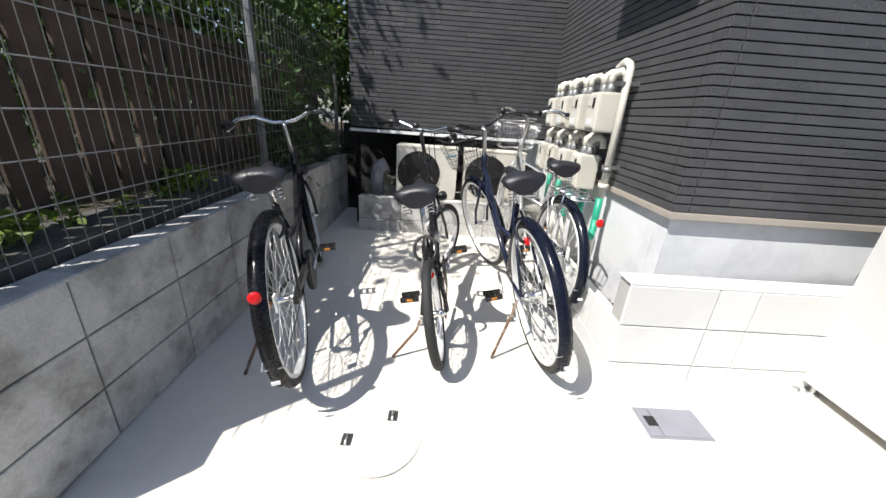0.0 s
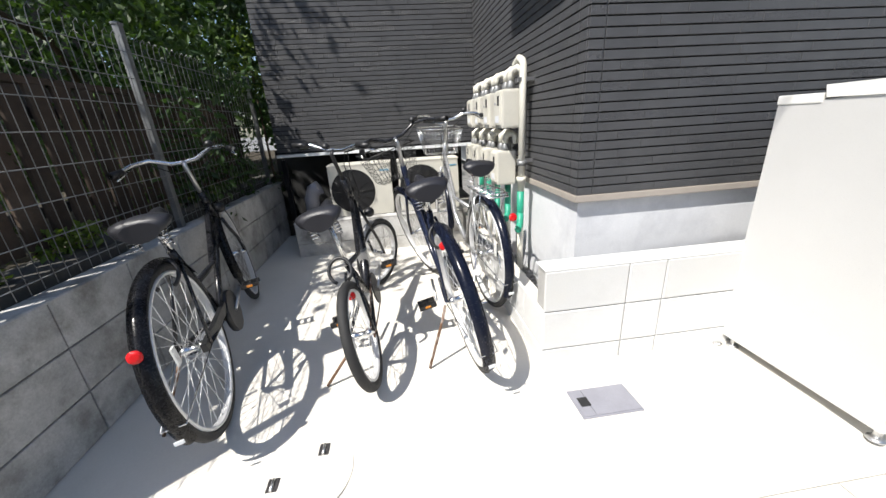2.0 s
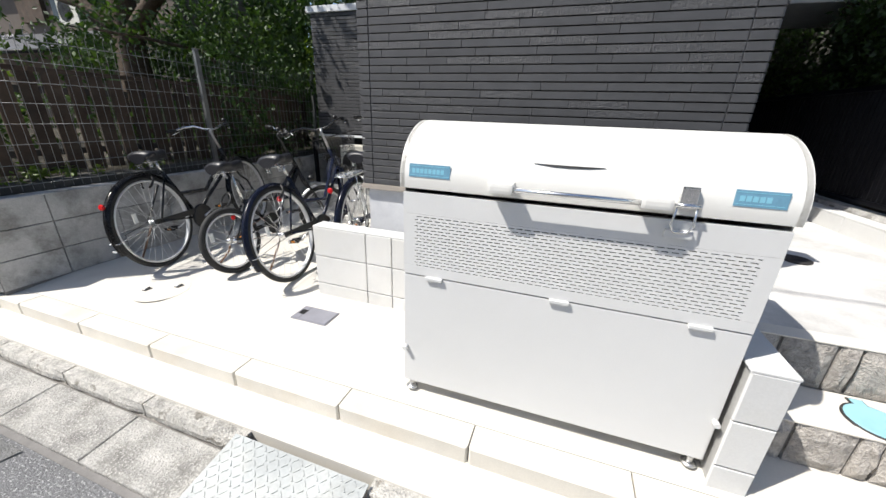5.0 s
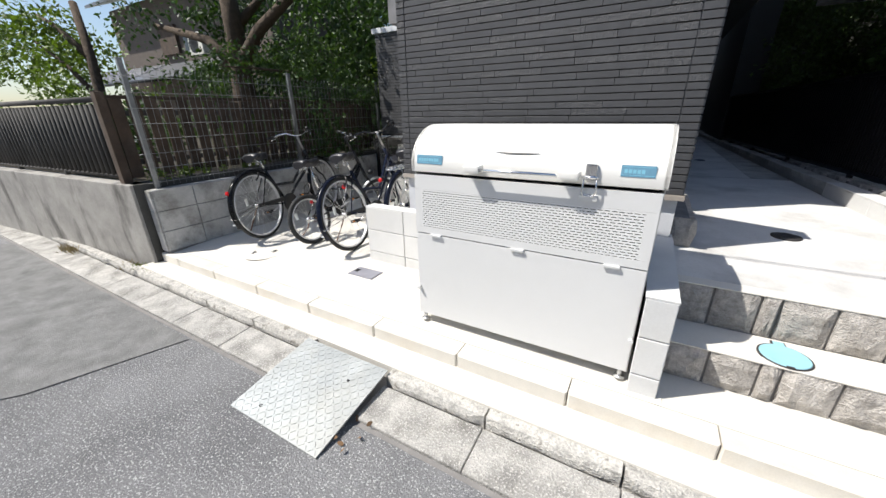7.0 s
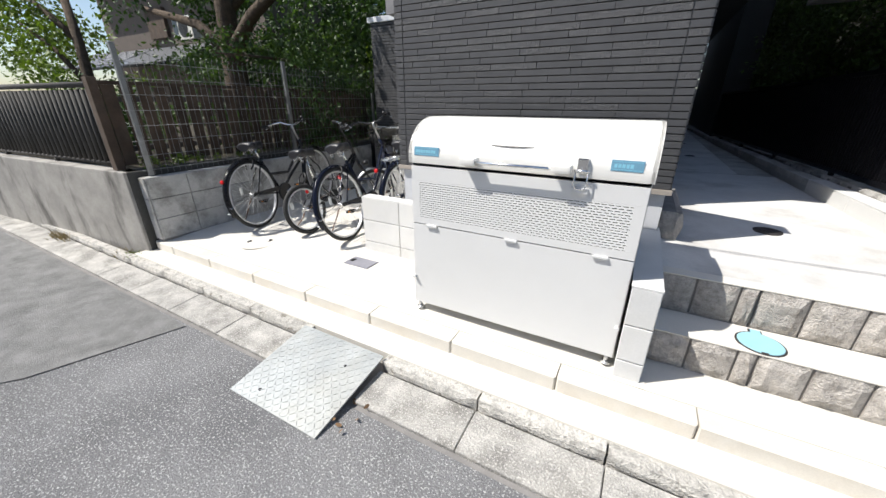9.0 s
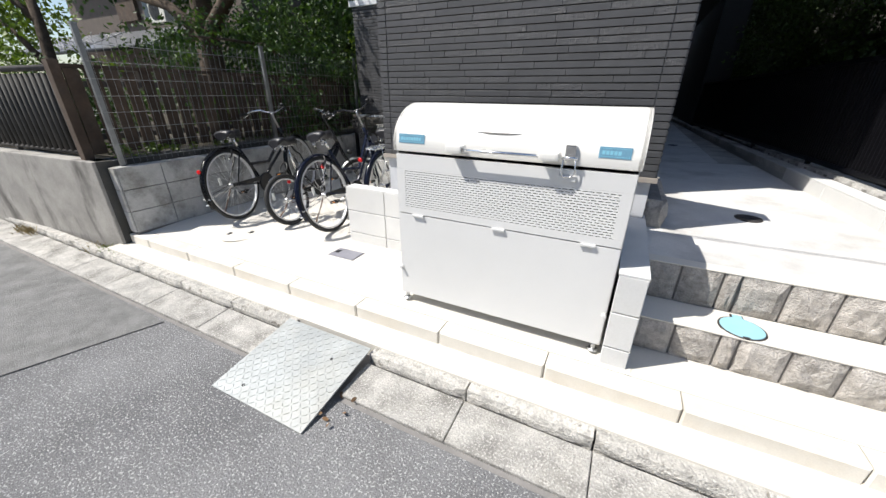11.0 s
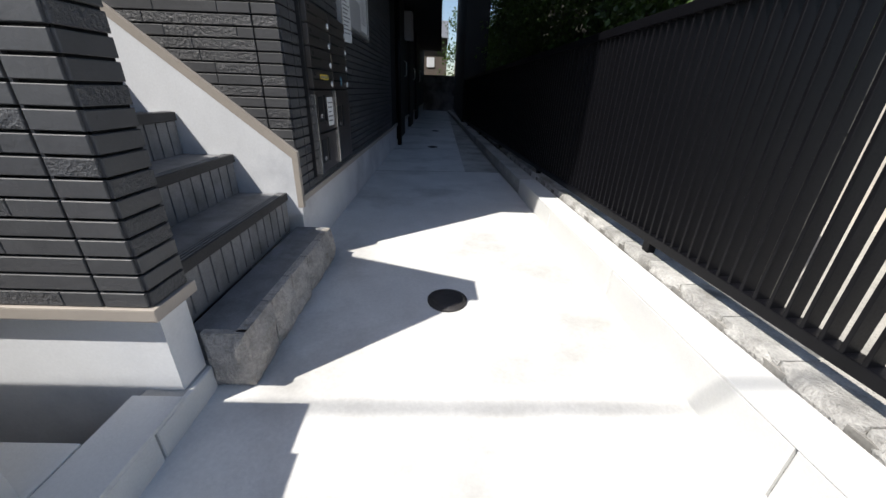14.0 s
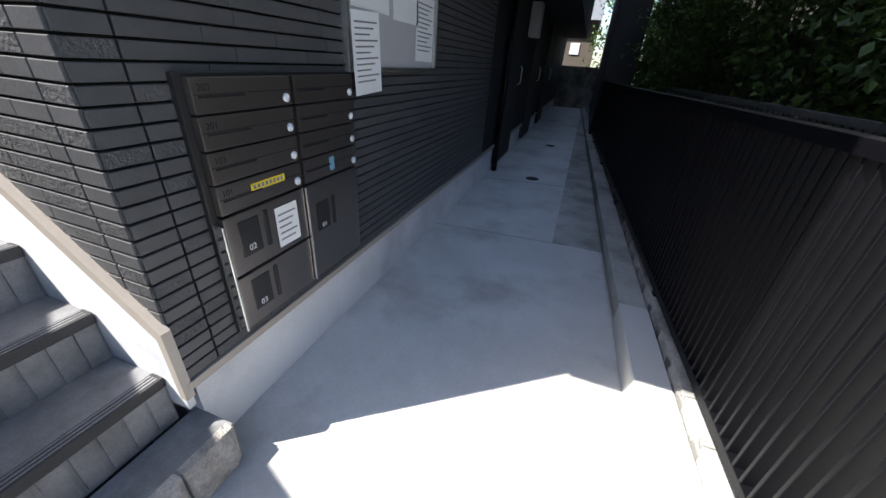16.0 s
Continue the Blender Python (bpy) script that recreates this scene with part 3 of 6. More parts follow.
block_courses(bed, face_m(1.227, 3.30, -90), 1.85, 2, -0.108, M_BLOCK, w=0.4, first_h=0.198, key="pale_block")
structure("wall_low_cap", box(1.216, 3.358, 1.449, 1.565, TOP - 0.001, TOP + 0.006, 0.003), M_BLOCK, "smooth pale mortar top of the low block wall", "wall")
structure("bed_cap", box(1.216, 1.33, 1.566, 3.30, 0.215, 0.228, 0.003), M_PAD, "smooth pale mortar top of the bed edge", "wall")

bw = tagged(part("wall_box", box(3.372, 3.476, 0.802, 2.0, -0.1, TOP - 0.008), M_MORTAR_PALE), "low pale concrete block wall beside the refuse box", "wall", "", "structure")
block_courses(bw, face_m(3.476, 0.802, 90), 1.02, 3, -0.112, M_BLOCK, w=0.4, first_h=0.196, key="pale_block")
block_courses(bw, face_m(3.36, 0.802, 0), 0.128, 3, -0.112, M_BLOCK, w=0.128, first_h=0.196, key="pale_block")
structure("wall_box_cap", box(3.36, 3.488, 0.79, 1.70, TOP - 0.008, TOP + 0.002, 0.003), M_BLOCK, "smooth pale mortar top of the wall beside the box", "wall")

rnd = random.Random(8)
bm = bmesh.new()
for k in range(900):
    px, py = rnd.uniform(1.34, 1.47), rnd.uniform(1.57, 3.2)
    if k > 500:
        px, py = rnd.uniform(1.36, 3.3), rnd.uniform(1.57, 1.72)
    s = rnd.uniform(0.007, 0.016)
    a = bmesh.new()
    bmesh.ops.create_icosphere(a, subdivisions=1, radius=s)
    for v in a.verts:
        v.co = Vector((v.co.x * 1.3, v.co.y, v.co.z * 0.7)) * rnd.uniform(0.8, 1.2) + Vector((px, py, 0.10 + rnd.uniform(0, 0.01)))
    merge(bm, a)
tagged(part("gravel", bm, M_GRAVEL), "loose grey gravel in the planting bed", "gravel", "", "stuff")
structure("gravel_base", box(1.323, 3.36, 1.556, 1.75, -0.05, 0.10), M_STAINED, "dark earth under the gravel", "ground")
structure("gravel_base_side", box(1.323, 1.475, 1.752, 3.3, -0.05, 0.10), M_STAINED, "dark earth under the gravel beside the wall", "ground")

# ---- the stair enclosure and the building ----
XL, XR, YF, ZT = 1.466, 3.487, 1.703, 0.745
RISE = 0.60


def guard(x):
    return 1.83 + max(0.0, XR - 0.02 - x) * RISE


wall_bm = prism([(XL + 0.012, ZT + 0.02), (XR - 0.012, ZT + 0.02), (XR - 0.012, guard(XR)), (XL + 0.012, guard(XL))], 0.105, "y")
bmesh.ops.translate(wall_bm, vec=(0, YF + 0.012, 0), verts=wall_bm.verts)
wall_f = tagged(part("wall_front", wall_bm, M_JOINT), "charcoal brick-look siding wall guarding the outside stair", "wall", "", "structure")
structure("wall_front_coping", prism([(XL - 0.01, guard(XL)), (XR + 0.01, guard(XR)), (XR + 0.01, guard(XR) + 0.025), (XL - 0.01, guard(XL) + 0.025)], 0.15, "y"), M_TRIM, "sloping metal coping of the stair guard wall", "trim").location.y = YF - 0.012
siding(wall_f, face_m(XL, YF + 0.012, 0), XR - XL, ZT + 0.012, lambda u: guard(XL + u), 3, strip_at=(0.075, XR - XL - 0.10))
for sx in (XL + 0.075, XR - 0.10):
    part("sealant_joint", box(sx - 0.003, sx + 0.003, YF + 0.0015, YF + 0.0115, ZT + 0.02, 3.2 if sx < 2 else 1.83), M_SEAL, wall_f)
wall_s = tagged(part("wall_meters", box(XL + 0.012, XL + 0.1, YF + 0.118, 3.93, ZT + 0.02, 3.3), M_JOINT), "charcoal siding side wall that carries the gas meters", "wall", "", "structure")
siding(wall_s, face_m(XL + 0.012, 3.93, -90), 3.93 - YF, ZT + 0.012, lambda u: 3.3, 4, strip_at=(3.93 - YF - 0.075,))
end = tagged(part("wall_front_end", box(XR - 0.011, XR - 0.006, YF + 0.013, YF + 0.116, ZT + 0.02, 1.83), M_JOINT), "charcoal siding end of the stair guard wall", "wall", "", "structure")
siding(end, face_m(XR - 0.012, YF, 90), 0.118, ZT + 0.012, lambda u: 1.83, 6)
# drip trim and foundation
structure("trim_front", box(XL - 0.012, XR + 0.012, YF - 0.012, YF + 0.13, ZT - 0.022, ZT + 0.01, 0.004), M_TRIM, "taupe metal drip trim under the siding", "trim")
structure("trim_side", box(XL - 0.012, XL + 0.06, YF + 0.132, 3.93, ZT - 0.022, ZT + 0.01, 0.004), M_TRIM, "taupe metal drip trim under the side siding", "trim")
structure("foundation_front", box(XL + 0.022, XR - 0.018, YF + 0.025, YF + 0.118, -0.1, ZT - 0.023), M_RENDER, "smooth grey-white rendered foundation below the siding", "foundation")
structure("foundation_side", box(XL + 0.022, XL + 0.1, YF + 0.12, 3.95, -0.1, ZT - 0.023), M_RENDER, "smooth rendered foundation of the side wall", "foundation")

# wall over the condensers
YB, ZO = 3.95, 0.905
wall_b = tagged(part("wall_back", box(-0.56, XL + 0.01, YB + 0.012, YB + 0.12, ZO, 2.33), M_JOINT), "charcoal siding wall over the condenser niche", "wall", "", "structure")
siding(wall_b, face_m(-0.56, YB + 0.012, 0), XL + 0.57, ZO + 0.02, lambda u: 2.33, 7)
structure("coping_back", box(-0.60, XL + 0.01, YB - 0.03, YB + 0.5, 2.331, 2.40, 0.006), M_COPING, "white metal roof edge of the rear block", "trim")
structure("trim_back", box(-0.57, XL - 0.014, YB - 0.02, YB + 0.12, ZO - 0.03, ZO - 0.002, 0.004), M_COPING, "pale metal trim under the rear siding", "trim")
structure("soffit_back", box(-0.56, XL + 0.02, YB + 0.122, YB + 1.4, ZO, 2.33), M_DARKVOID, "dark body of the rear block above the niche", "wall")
# black sheet closes the niche; its colour holds the shade under the block
structure("niche_back", box(-0.9, XL + 0.02, YB + 1.0, YB + 1.1, -0.1, ZO - 0.002), M_DARKVOID, "near-black back of the condenser niche, its shade painted in", "wall")
structure("niche_post", box(-0.44, -0.40, 3.62, 3.66, 0.0, ZO - 0.032), M_FENCEBLACK, "black steel post under the rear block", "post")
niche = tagged(part("wall_niche", box(-0.36, 1.21, 3.392, 3.48, -0.1, 0.318), M_MORTAR), "low grey block wall in front of the condensers", "wall", "", "structure")
block_courses(niche, face_m(-0.37, 3.392, 0), 1.58, 2, -0.08, M_BLOCK_OLD, w=0.4, first_h=0.2, key="block")
structure("niche_cap", box(-0.372, 1.21, 3.378, 3.49, 0.319, 0.326, 0.003), M_BLOCK_OLD, "mortar top of the low niche wall", "wall")
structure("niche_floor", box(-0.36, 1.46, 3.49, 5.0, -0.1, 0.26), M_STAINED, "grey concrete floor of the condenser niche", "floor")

# rear part of the building along the lane
LANE0, LANE1 = 2.633, 9.2
wall_r = tagged(part("wall_lane", box(2.2, XR - 0.012, LANE0 + 0.012, 16.0, ZT + 0.01, 7.6), M_JOINT), "charcoal siding wall along the shaded lane", "wall", "", "structure")
structure("trim_lane", box(XR - 0.10, XR + 0.012, LANE0 - 0.012, 16.0, ZT - 0.022, ZT + 0.008, 0.004), M_TRIM, "taupe drip trim along the lane wall", "trim")
structure("foundation_lane", box(2.6, XR - 0.018, LANE0 + 0.02, 16.0, 0.0, ZT - 0.023), M_RENDER, "pale rendered foundation along the lane", "foundation")
siding(wall_r, face_m(XR - 0.012, LANE0, 90), 3.3, ZT + 0.012, lambda u: 2.25, 11, limit=300, strip_at=(0.10,))
face = tagged(part("wall_stair", box(1.6, XR - 0.013, LANE0 + 0.006, LANE0 + 0.011, ZT + 0.02, 4.0), M_JOINT), "charcoal siding wall beside the outside stair", "wall", "", "structure")
siding(face, face_m(1.9, LANE0 + 0.012, 0), XR - 1.9, ZT + 0.012, lambda u: 2.6, 12, strip_at=(XR - 1.9 - 0.10,))
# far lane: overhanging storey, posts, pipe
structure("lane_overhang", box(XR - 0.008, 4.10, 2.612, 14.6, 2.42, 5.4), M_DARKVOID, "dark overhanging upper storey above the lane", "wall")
structure("lane_end", box(3.2, 4.9, 15.5, 15.65, 0.2, 1.72, 0.01), M_OLD, "grey garden wall at the end of the lane", "wall")
pipe = thing("downpipe", XR + 0.035, 6.55, 0.43, 0, "black round downpipe on the lane wall", "pipe")
part("tube", tube([(0, 0, 0), (0, 0, 1.99)], 0.032, 12), M_FENCEBLACK, pipe)
for zz in (0.3, 1.4):
    part("bracket", box(-0.045, 0.036, -0.036, 0.036, zz, zz + 0.02, 0.003), M_FENCEBLACK, pipe)
meter_box = thing("wall_cabinet", XR + 0.0, 8.0, 1.98, 0, "pale metal cabinet on the lane wall", "cabinet")
part("body", box(-0.003, 0.13, -0.14, 0.14, 0, 0.40, 0.01), M_BOARD, meter_box)
for k, dy in enumerate((7.0, 9.0, 11.0)):
    door = thing("flat_door", XR - 0.014, dy, 0.5, 0, "dark flat entrance door in the lane wall", "door", "lane doors")
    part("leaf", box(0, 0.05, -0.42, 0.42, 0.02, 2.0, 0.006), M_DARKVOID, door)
    part("handle", tube([(0.06, 0.33, 0.9), (0.09, 0.33, 0.92), (0.09, 0.33, 1.1), (0.06, 0.33, 1.12)], 0.009, 7), M_ALU, door)

# lane floor
bm = bmesh.new()
prof = [(1.29, 0.388), (1.9, 0.405), (2.4, 0.43), (3.4, 0.435), (5.0, 0.435), (8, 0.45), (15.7, 0.50)]
rows_v = []
for yy, zz in prof:
    rows_v.append([bm.verts.new((xx, yy, zz)) for xx in (3.42, 5.08)])
for a, c in zip(rows_v, rows_v[1:]):
    bm.faces.new((a[0], a[1], c[1], c[0]))
low = bmesh.ops.extrude_face_region(bm, geom=bm.faces[:])
for v in [g for g in low["geom"] if isinstance(g, bmesh.types.BMVert)]:
    v.co.z = 0.1
bmesh.ops.recalc_face_normals(bm, faces=bm.faces[:])
structure("lane_floor", bm, M_LANE, "pale trowelled concrete floor of the lane", "floor")
structure("tread_floor", box(3.487, 4.95, 1.06, 1.27, -0.1, 0.170), M_PAD, "pale concrete tread of the entrance steps", "floor")
structure("lane_entry", box(3.46, 4.96, 1.30, 1.36, 0.2, 0.391), M_PAD, "pale concrete edge of the upper landing", "floor")
bm = bmesh.new()
add_box(bm, 0, 1.36, -0.003, 0.003, 0.43, 0.4372, 0, pose(XR - 0.016, 4.70, 0, 0, 0, 5.0))
add_box(bm, 0, 0.92, -0.003, 0.003, 0.435, 0.4432, 0, pose(XR - 0.016, 6.18, 0, 0, 0, 9.0))
structure("lane_joints", bm, M_STAINED, "dark joints between the lane slabs", "floor")
damp = prism([(4.79, 0.42), (4.79, 0.4375), (5.0, 0.4382), (8.0, 0.4532), (15.4, 0.5032), (15.4, 0.42)], 0.42, "x")
bmesh.ops.translate(damp, vec=(4.40, 0, 0), verts=damp.verts)
structure("damp_strip", damp, M_DAMP, "older stained concrete strip along the lane kerb", "floor")

# split-stone risers of the steps
for nm, yy, z0, z1, sd in (("step_lower", 1.012, -0.022, 0.172, 20), ("step_upper", 1.265, 0.17, 0.392, 30)):
    riser = tagged(part(nm, box(3.487, 4.93, yy + 0.02, yy + 0.075, z0, z1 - 0.006), M_MORTAR), "step with a riser of rough split-faced stone blocks", "step", "", "structure")
    xx = 3.49
    ws = (0.19, 0.19, 0.075, 0.195, 0.195, 0.195, 0.195, 0.195)
    for k, w in enumerate(ws):
        piece("split_block", rough_mesh("split_block", w - 0.012, z1 - z0, 0.04, M_SPLIT, sd + k, 0.016), pose(xx + 0.005, yy + 0.04, z0), riser)
        xx += w
    top = box(3.487, 4.93, yy + 0.004, yy + 0.06, z1 - 0.004, z1 + 0.001)
    structure(nm + "_edge", top, M_PAD, "pale mortar edge on top of the riser", "step")

# right-hand kerb walls
PED = math.degrees(math.atan2(-0.10, 2.7))
ped = tagged(part("wall_right", box(0.012, 0.125, 0.012, 14.4, -0.72, -0.008), M_MORTAR_PALE), "low pale concrete kerb wall along the lane", "wall", "", "structure")
ped.matrix_world = pose(4.908, 0.735, 0.567, 0, 0, -PED)
block_courses(ped, pose(0.012, 3.2, -0.72, 0, 0, -90), 3.2, 4, 0.0, M_BLOCK, w=0.8, h=0.2, first_h=0.112, key="smooth_block")
block_courses(ped, pose(0.0, 0.012, -0.72), 0.135, 4, 0.0, M_BLOCK, w=0.135, h=0.2, first_h=0.112, key="smooth_block")
cap = structure("wall_right_cap", box(0, 0.137, 0.0, 3.2, -0.009, 0.0, 0.003), M_BLOCK, "smooth top of the lane kerb wall", "wall")
cap.matrix_world = ped.matrix_world.copy()
capf = structure("wall_right_cap_far", box(0, 0.137, 3.2, 14.4, -0.07, -0.006, 0.003), M_DAMP, "darker concrete top of the far lane kerb", "wall")
capf.matrix_world = ped.matrix_world.copy()
oldr = tagged(part("wall_stones", box(0.148, 0.262, 0.012, 16, -0.75, -0.02), M_OLD), "old grey concrete block wall carrying the black fence", "wall", "", "structure")
oldr.matrix_world = pose(4.908, 0.735, 0.60, 0, 0, -PED)
yy = 0.0
k = 0
while yy < 4.4:
    piece("old_block", rough_mesh("old_block", 0.194, 0.115, 0.122, M_OLDLIGHT, 60 + k % 6, 0.005), pose(0.268, yy + 0.21, -0.115, 0, 0, -90), oldr)
    yy += 0.2
    k += 1
piece("old_block_front", rough_mesh("old_front", 0.115, 0.20, 0.022, M_SPLIT, 70, 0.016), pose(0.148, 0.02, -0.22), oldr)

# black fence of upright fins that stand edge-on to the lane
fence = thing("fin_fence", 5.129, 0.796, 0.0, math.degrees(math.atan2(0.128, 2.532)), "black aluminium fence of closely spaced upright fins", "fence")
fence.matrix_world = fence.matrix_world @ pose(0, 0, 0, -0.5, 0, 0)
FL = 9.0
part("bottom_rail", box(-0.022, 0.03, -0.005, FL, 0.662, 0.70, 0.004), M_FENCEBLACK, fence)
part("rail_end", box(-0.025, 0.033, -0.012, -0.004, 0.659, 0.703, 0.003), M_FENCEBLACK, fence)
part("top_rail", box(-0.03, 0.034, -0.005, FL, 1.515, 1.555, 0.004), M_FENCEBLACK, fence)
part("end_post", box(-0.02, 0.026, 0.005, 0.055, 0.70, 1.515, 0.004), M_FENCEBLACK, fence)
for py in (0.045, 1.65, 3.25, 4.85, 6.45, 8.05):
    foot = part("foot", box(-0.012, 0.022, py - 0.022, py + 0.022, 0.565 + py * 0.0087, 0.664, 0.003), M_FENCEBLACK, fence)
    part("foot_plate", box(-0.03, 0.04, py - 0.04, py + 0.04, 0.562 + py * 0.0087, 0.570 + py * 0.0087, 0.002), M_FENCEBLACK, foot)
fin = slab_mesh("fin", 0.011, 0.825, 0.043, M_FENCEBLACK, 0.0015)
k = 0
while 0.09 + k * 0.047 < FL - 0.05:
    piece("fin", fin, pose(0.022, 0.0905 + k * 0.047, 0.695, 0, 0, -90), fence)
    k += 1
rail_b = thing("garden_railing", 5.72, 3.4, 0.0, 3, "grey slatted garden railing behind the black fence", "railing")
part("top_rail", box(-0.02, 0.02, 0.0, 5.0, 1.46, 1.50, 0.004), M_GALV, rail_b)
part("bottom_rail", box(-0.02, 0.02, 0.0, 5.0, 0.85, 0.88, 0.004), M_GALV, rail_b)
for py in (0.1, 1.7, 3.3, 4.9):
    part("post", box(-0.02, 0.02, py - 0.02, py + 0.02, 0.30, 1.46, 0.003), M_GALV, rail_b)
slat = slab_mesh("slat", 0.035, 0.58, 0.012, M_GALV, 0.002)
for k in range(68):
    piece("slat", slat, pose(0.006, 0.02 + k * 0.073, 0.88, 0, 0, -90), rail_b)
structure("verge_right", box(5.12, 5.5, 3.0, 12, 0.1, 0.36), M_STAINED, "dark strip of ground under the black fence", "ground")

# drains and lids on the lane
for dx, dy, dz, r, nm in ((4.166, 2.282, 0.428, 0.082, "a"), (4.02, 6.45, 0.4425, 0.075, "b"), (4.028, 8.6, 0.4545, 0.075, "c")):
    drain = thing("drain_cover", dx, dy, dz, 0, "round dark cast-iron drain cover in the concrete", "drain", "lane drains")
    part("rim", lathe([(r, -0.01), (r, 0.003), (r * 0.93, 0.004)], None, 32), M_IRON, drain)
    part("cover", lathe([(r * 0.9, 0), (r * 0.9, 0.0055), (r * 0.4, 0.0058), (0.01, 0.006)], None, 32), M_IRON, drain)
    for q in range(4):
        part("raised_ring", tube(arc((0, 0, 0.0062), r * (0.25 + q * 0.17), 0, 355, 30, "xy"), 0.0012, 4, True), M_IRON, drain)
water = thing("water_lid", 3.965, 1.12, 0.171, 0, "pale blue oval water valve lid with a dark rim", "lid")
part("rim", lathe([(0.098, -0.01), (0.1, 0.004), (0.094, 0.006)], None, 36), M_IRON, water)
part("cover", lathe([(0.09, 0), (0.092, 0.007), (0.088, 0.009)], None, 36), M_BLUE, water)
part("neck_rim", box(-0.028, 0.028, 0.075, 0.128, -0.008, 0.0045, 0.003), M_IRON, water)
part("hinge", box(-0.021, 0.021, 0.082, 0.121, 0, 0.008, 0.003), M_BLUE, water)
part("notch", box(-0.014, 0.014, -0.098, -0.085, 0.004, 0.0105, 0.002), M_IRON, water)

# ---- outside stair ----
stone = tagged(part("entry_stone", box(3.43, 3.585, 1.84, 2.655, 0.40, 0.588, 0.004), M_TREAD), "first stair step of rough split stone blocks", "step", "", "structure")
for k in range(5):
    piece("split_block", rough_mesh("split_block", 0.155, 0.185, 0.04, M_SPLIT, 40 + k, 0.018), pose(3.565, 1.835 + k * 0.164, 0.405, 0, 0, 90), stone)
piece("split_block", rough_mesh("split_block", 0.12, 0.185, 0.03, M_SPLIT, 47, 0.018), pose(3.475, 1.845, 0.405), stone)
stair = tagged(part("stair", box(1.55, 3.20, 1.84, 2.60, 0.3, 0.58), M_TREAD), "steep grey concrete outside stair with dark nosings", "stairs", "", "structure")
for k in range(9):
    nx, nz = 3.43 - k * 0.205, 0.770 + k * 0.165
    st = part("step", box(nx - 0.45, nx - 0.012, 1.835, 2.606, nz - 0.185, nz - 0.006), M_TREAD, stair)
    part("nosing", box(nx - 0.045, nx, 1.835, 2.606, nz - 0.035, nz, 0.005), M_NOSE, st)
    bm = bmesh.new()
    for q in range(13):
        add_box(bm, nx - 0.014, nx - 0.007, 1.842 + q * 0.059, 1.892 + q * 0.059, nz - 0.17, nz - 0.036, 0.003)
    part("riser_ribs", bm, M_TREAD, st)
    bm = bmesh.new()
    for q in range(3):
        add_box(bm, nx - 0.038 + q * 0.012, nx - 0.033 + q * 0.012, 1.85, 2.595, nz, nz + 0.0015)
    part("nosing_grooves", bm, M_TREAD, st)
sl = 0.165 / 0.205
structure("stair_curb", prism([(3.49, 0.66), (3.49, 0.93), (1.7, 0.93 + 1.79 * sl), (1.7, 0.6)], 0.022, "y"), M_RENDER, "pale rendered curb beside the stair", "wall").location.y = 2.608
structure("stair_cap", prism([(3.497, 0.70), (3.497, 0.95), (1.7, 0.95 + 1.797 * sl), (1.7, 0.925 + 1.797 * sl), (3.472, 0.925), (3.472, 0.70)], 0.026, "y"), M_TRIM, "taupe metal cap along the stair curb", "trim").location.y = 2.607
structure("stair_landing", box(1.3, 1.62, 1.83, 2.6, 1.9, 2.08), M_TREAD, "grey landing at the head of the stair", "floor")

# ---- mailboxes and notice board on the lane wall ----
mail = thing("mailbox_unit", XR, 2.81, 0.80, 0, "dark steel apartment mailbox unit with parcel lockers", "mailbox")
part("back_panel", box(-0.004, 0.02, 0, 0.70, 0.0, 0.76, 0.003), M_MAILBLACK, mail)
for c in range(2):
    for r in range(4):
        y0, z0 = 0.02 + c * 0.34, 0.405 + r * 0.088
        d = part("mail_door", box(0.02, 0.042, y0, y0 + 0.325, z0, z0 + 0.082, 0.003), M_STEEL, mail)
        part("slot", box(0.041, 0.0435, y0 + 0.015, y0 + 0.15, z0 + 0.036, z0 + 0.042), M_BLACK, d)
        part("seam", box(0.041, 0.0428, y0 + 0.004, y0 + 0.321, z0 + 0.043, z0 + 0.045), M_BLACK, d)
        part("lock_dial", lathe([(0.013, 0), (0.013, 0.004), (0.007, 0.006)], pose(0.042, y0 + 0.30, z0 + 0.022, 0, 90, 0), 12), M_COPING, d)
    if c == 0:
        cells = ((0.205, 0.395), (0.01, 0.195))
    else:
        cells = ((0.01, 0.395),)
    for z0, z1 in cells:
        d = part("parcel_door", box(0.02, 0.04, 0.02 + c * 0.34, 0.345 + c * 0.34, z0, z1, 0.003), M_STEEL, mail)
        y0 = 0.06 + c * 0.34
        zc = z1 - 0.14 if c == 0 else 0.2
        part("lock_plate", box(0.039, 0.0425, y0, y0 + 0.075, zc, zc + 0.115, 0.002), M_MAILBLACK, d)
        part("pull", box(0.039, 0.046, y0 + 0.095, y0 + 0.11, zc, zc + 0.12, 0.002), M_MAILBLACK, d)


def letters(text, size, m, material, parent, name):
    """Flat lettering as a mesh, lying in the xy plane of m."""
    cu = bpy.data.curves.new(name, "FONT")
    cu.body, cu.size, cu.extrude = text, size, 0.0004
    tmp = bpy.data.objects.new(name, cu)
    me = bpy.data.meshes.new_from_object(tmp)
    bpy.data.objects.remove(tmp)
    me.materials.clear()
    me.materials.append(material)
    return piece(name, me, m, parent)


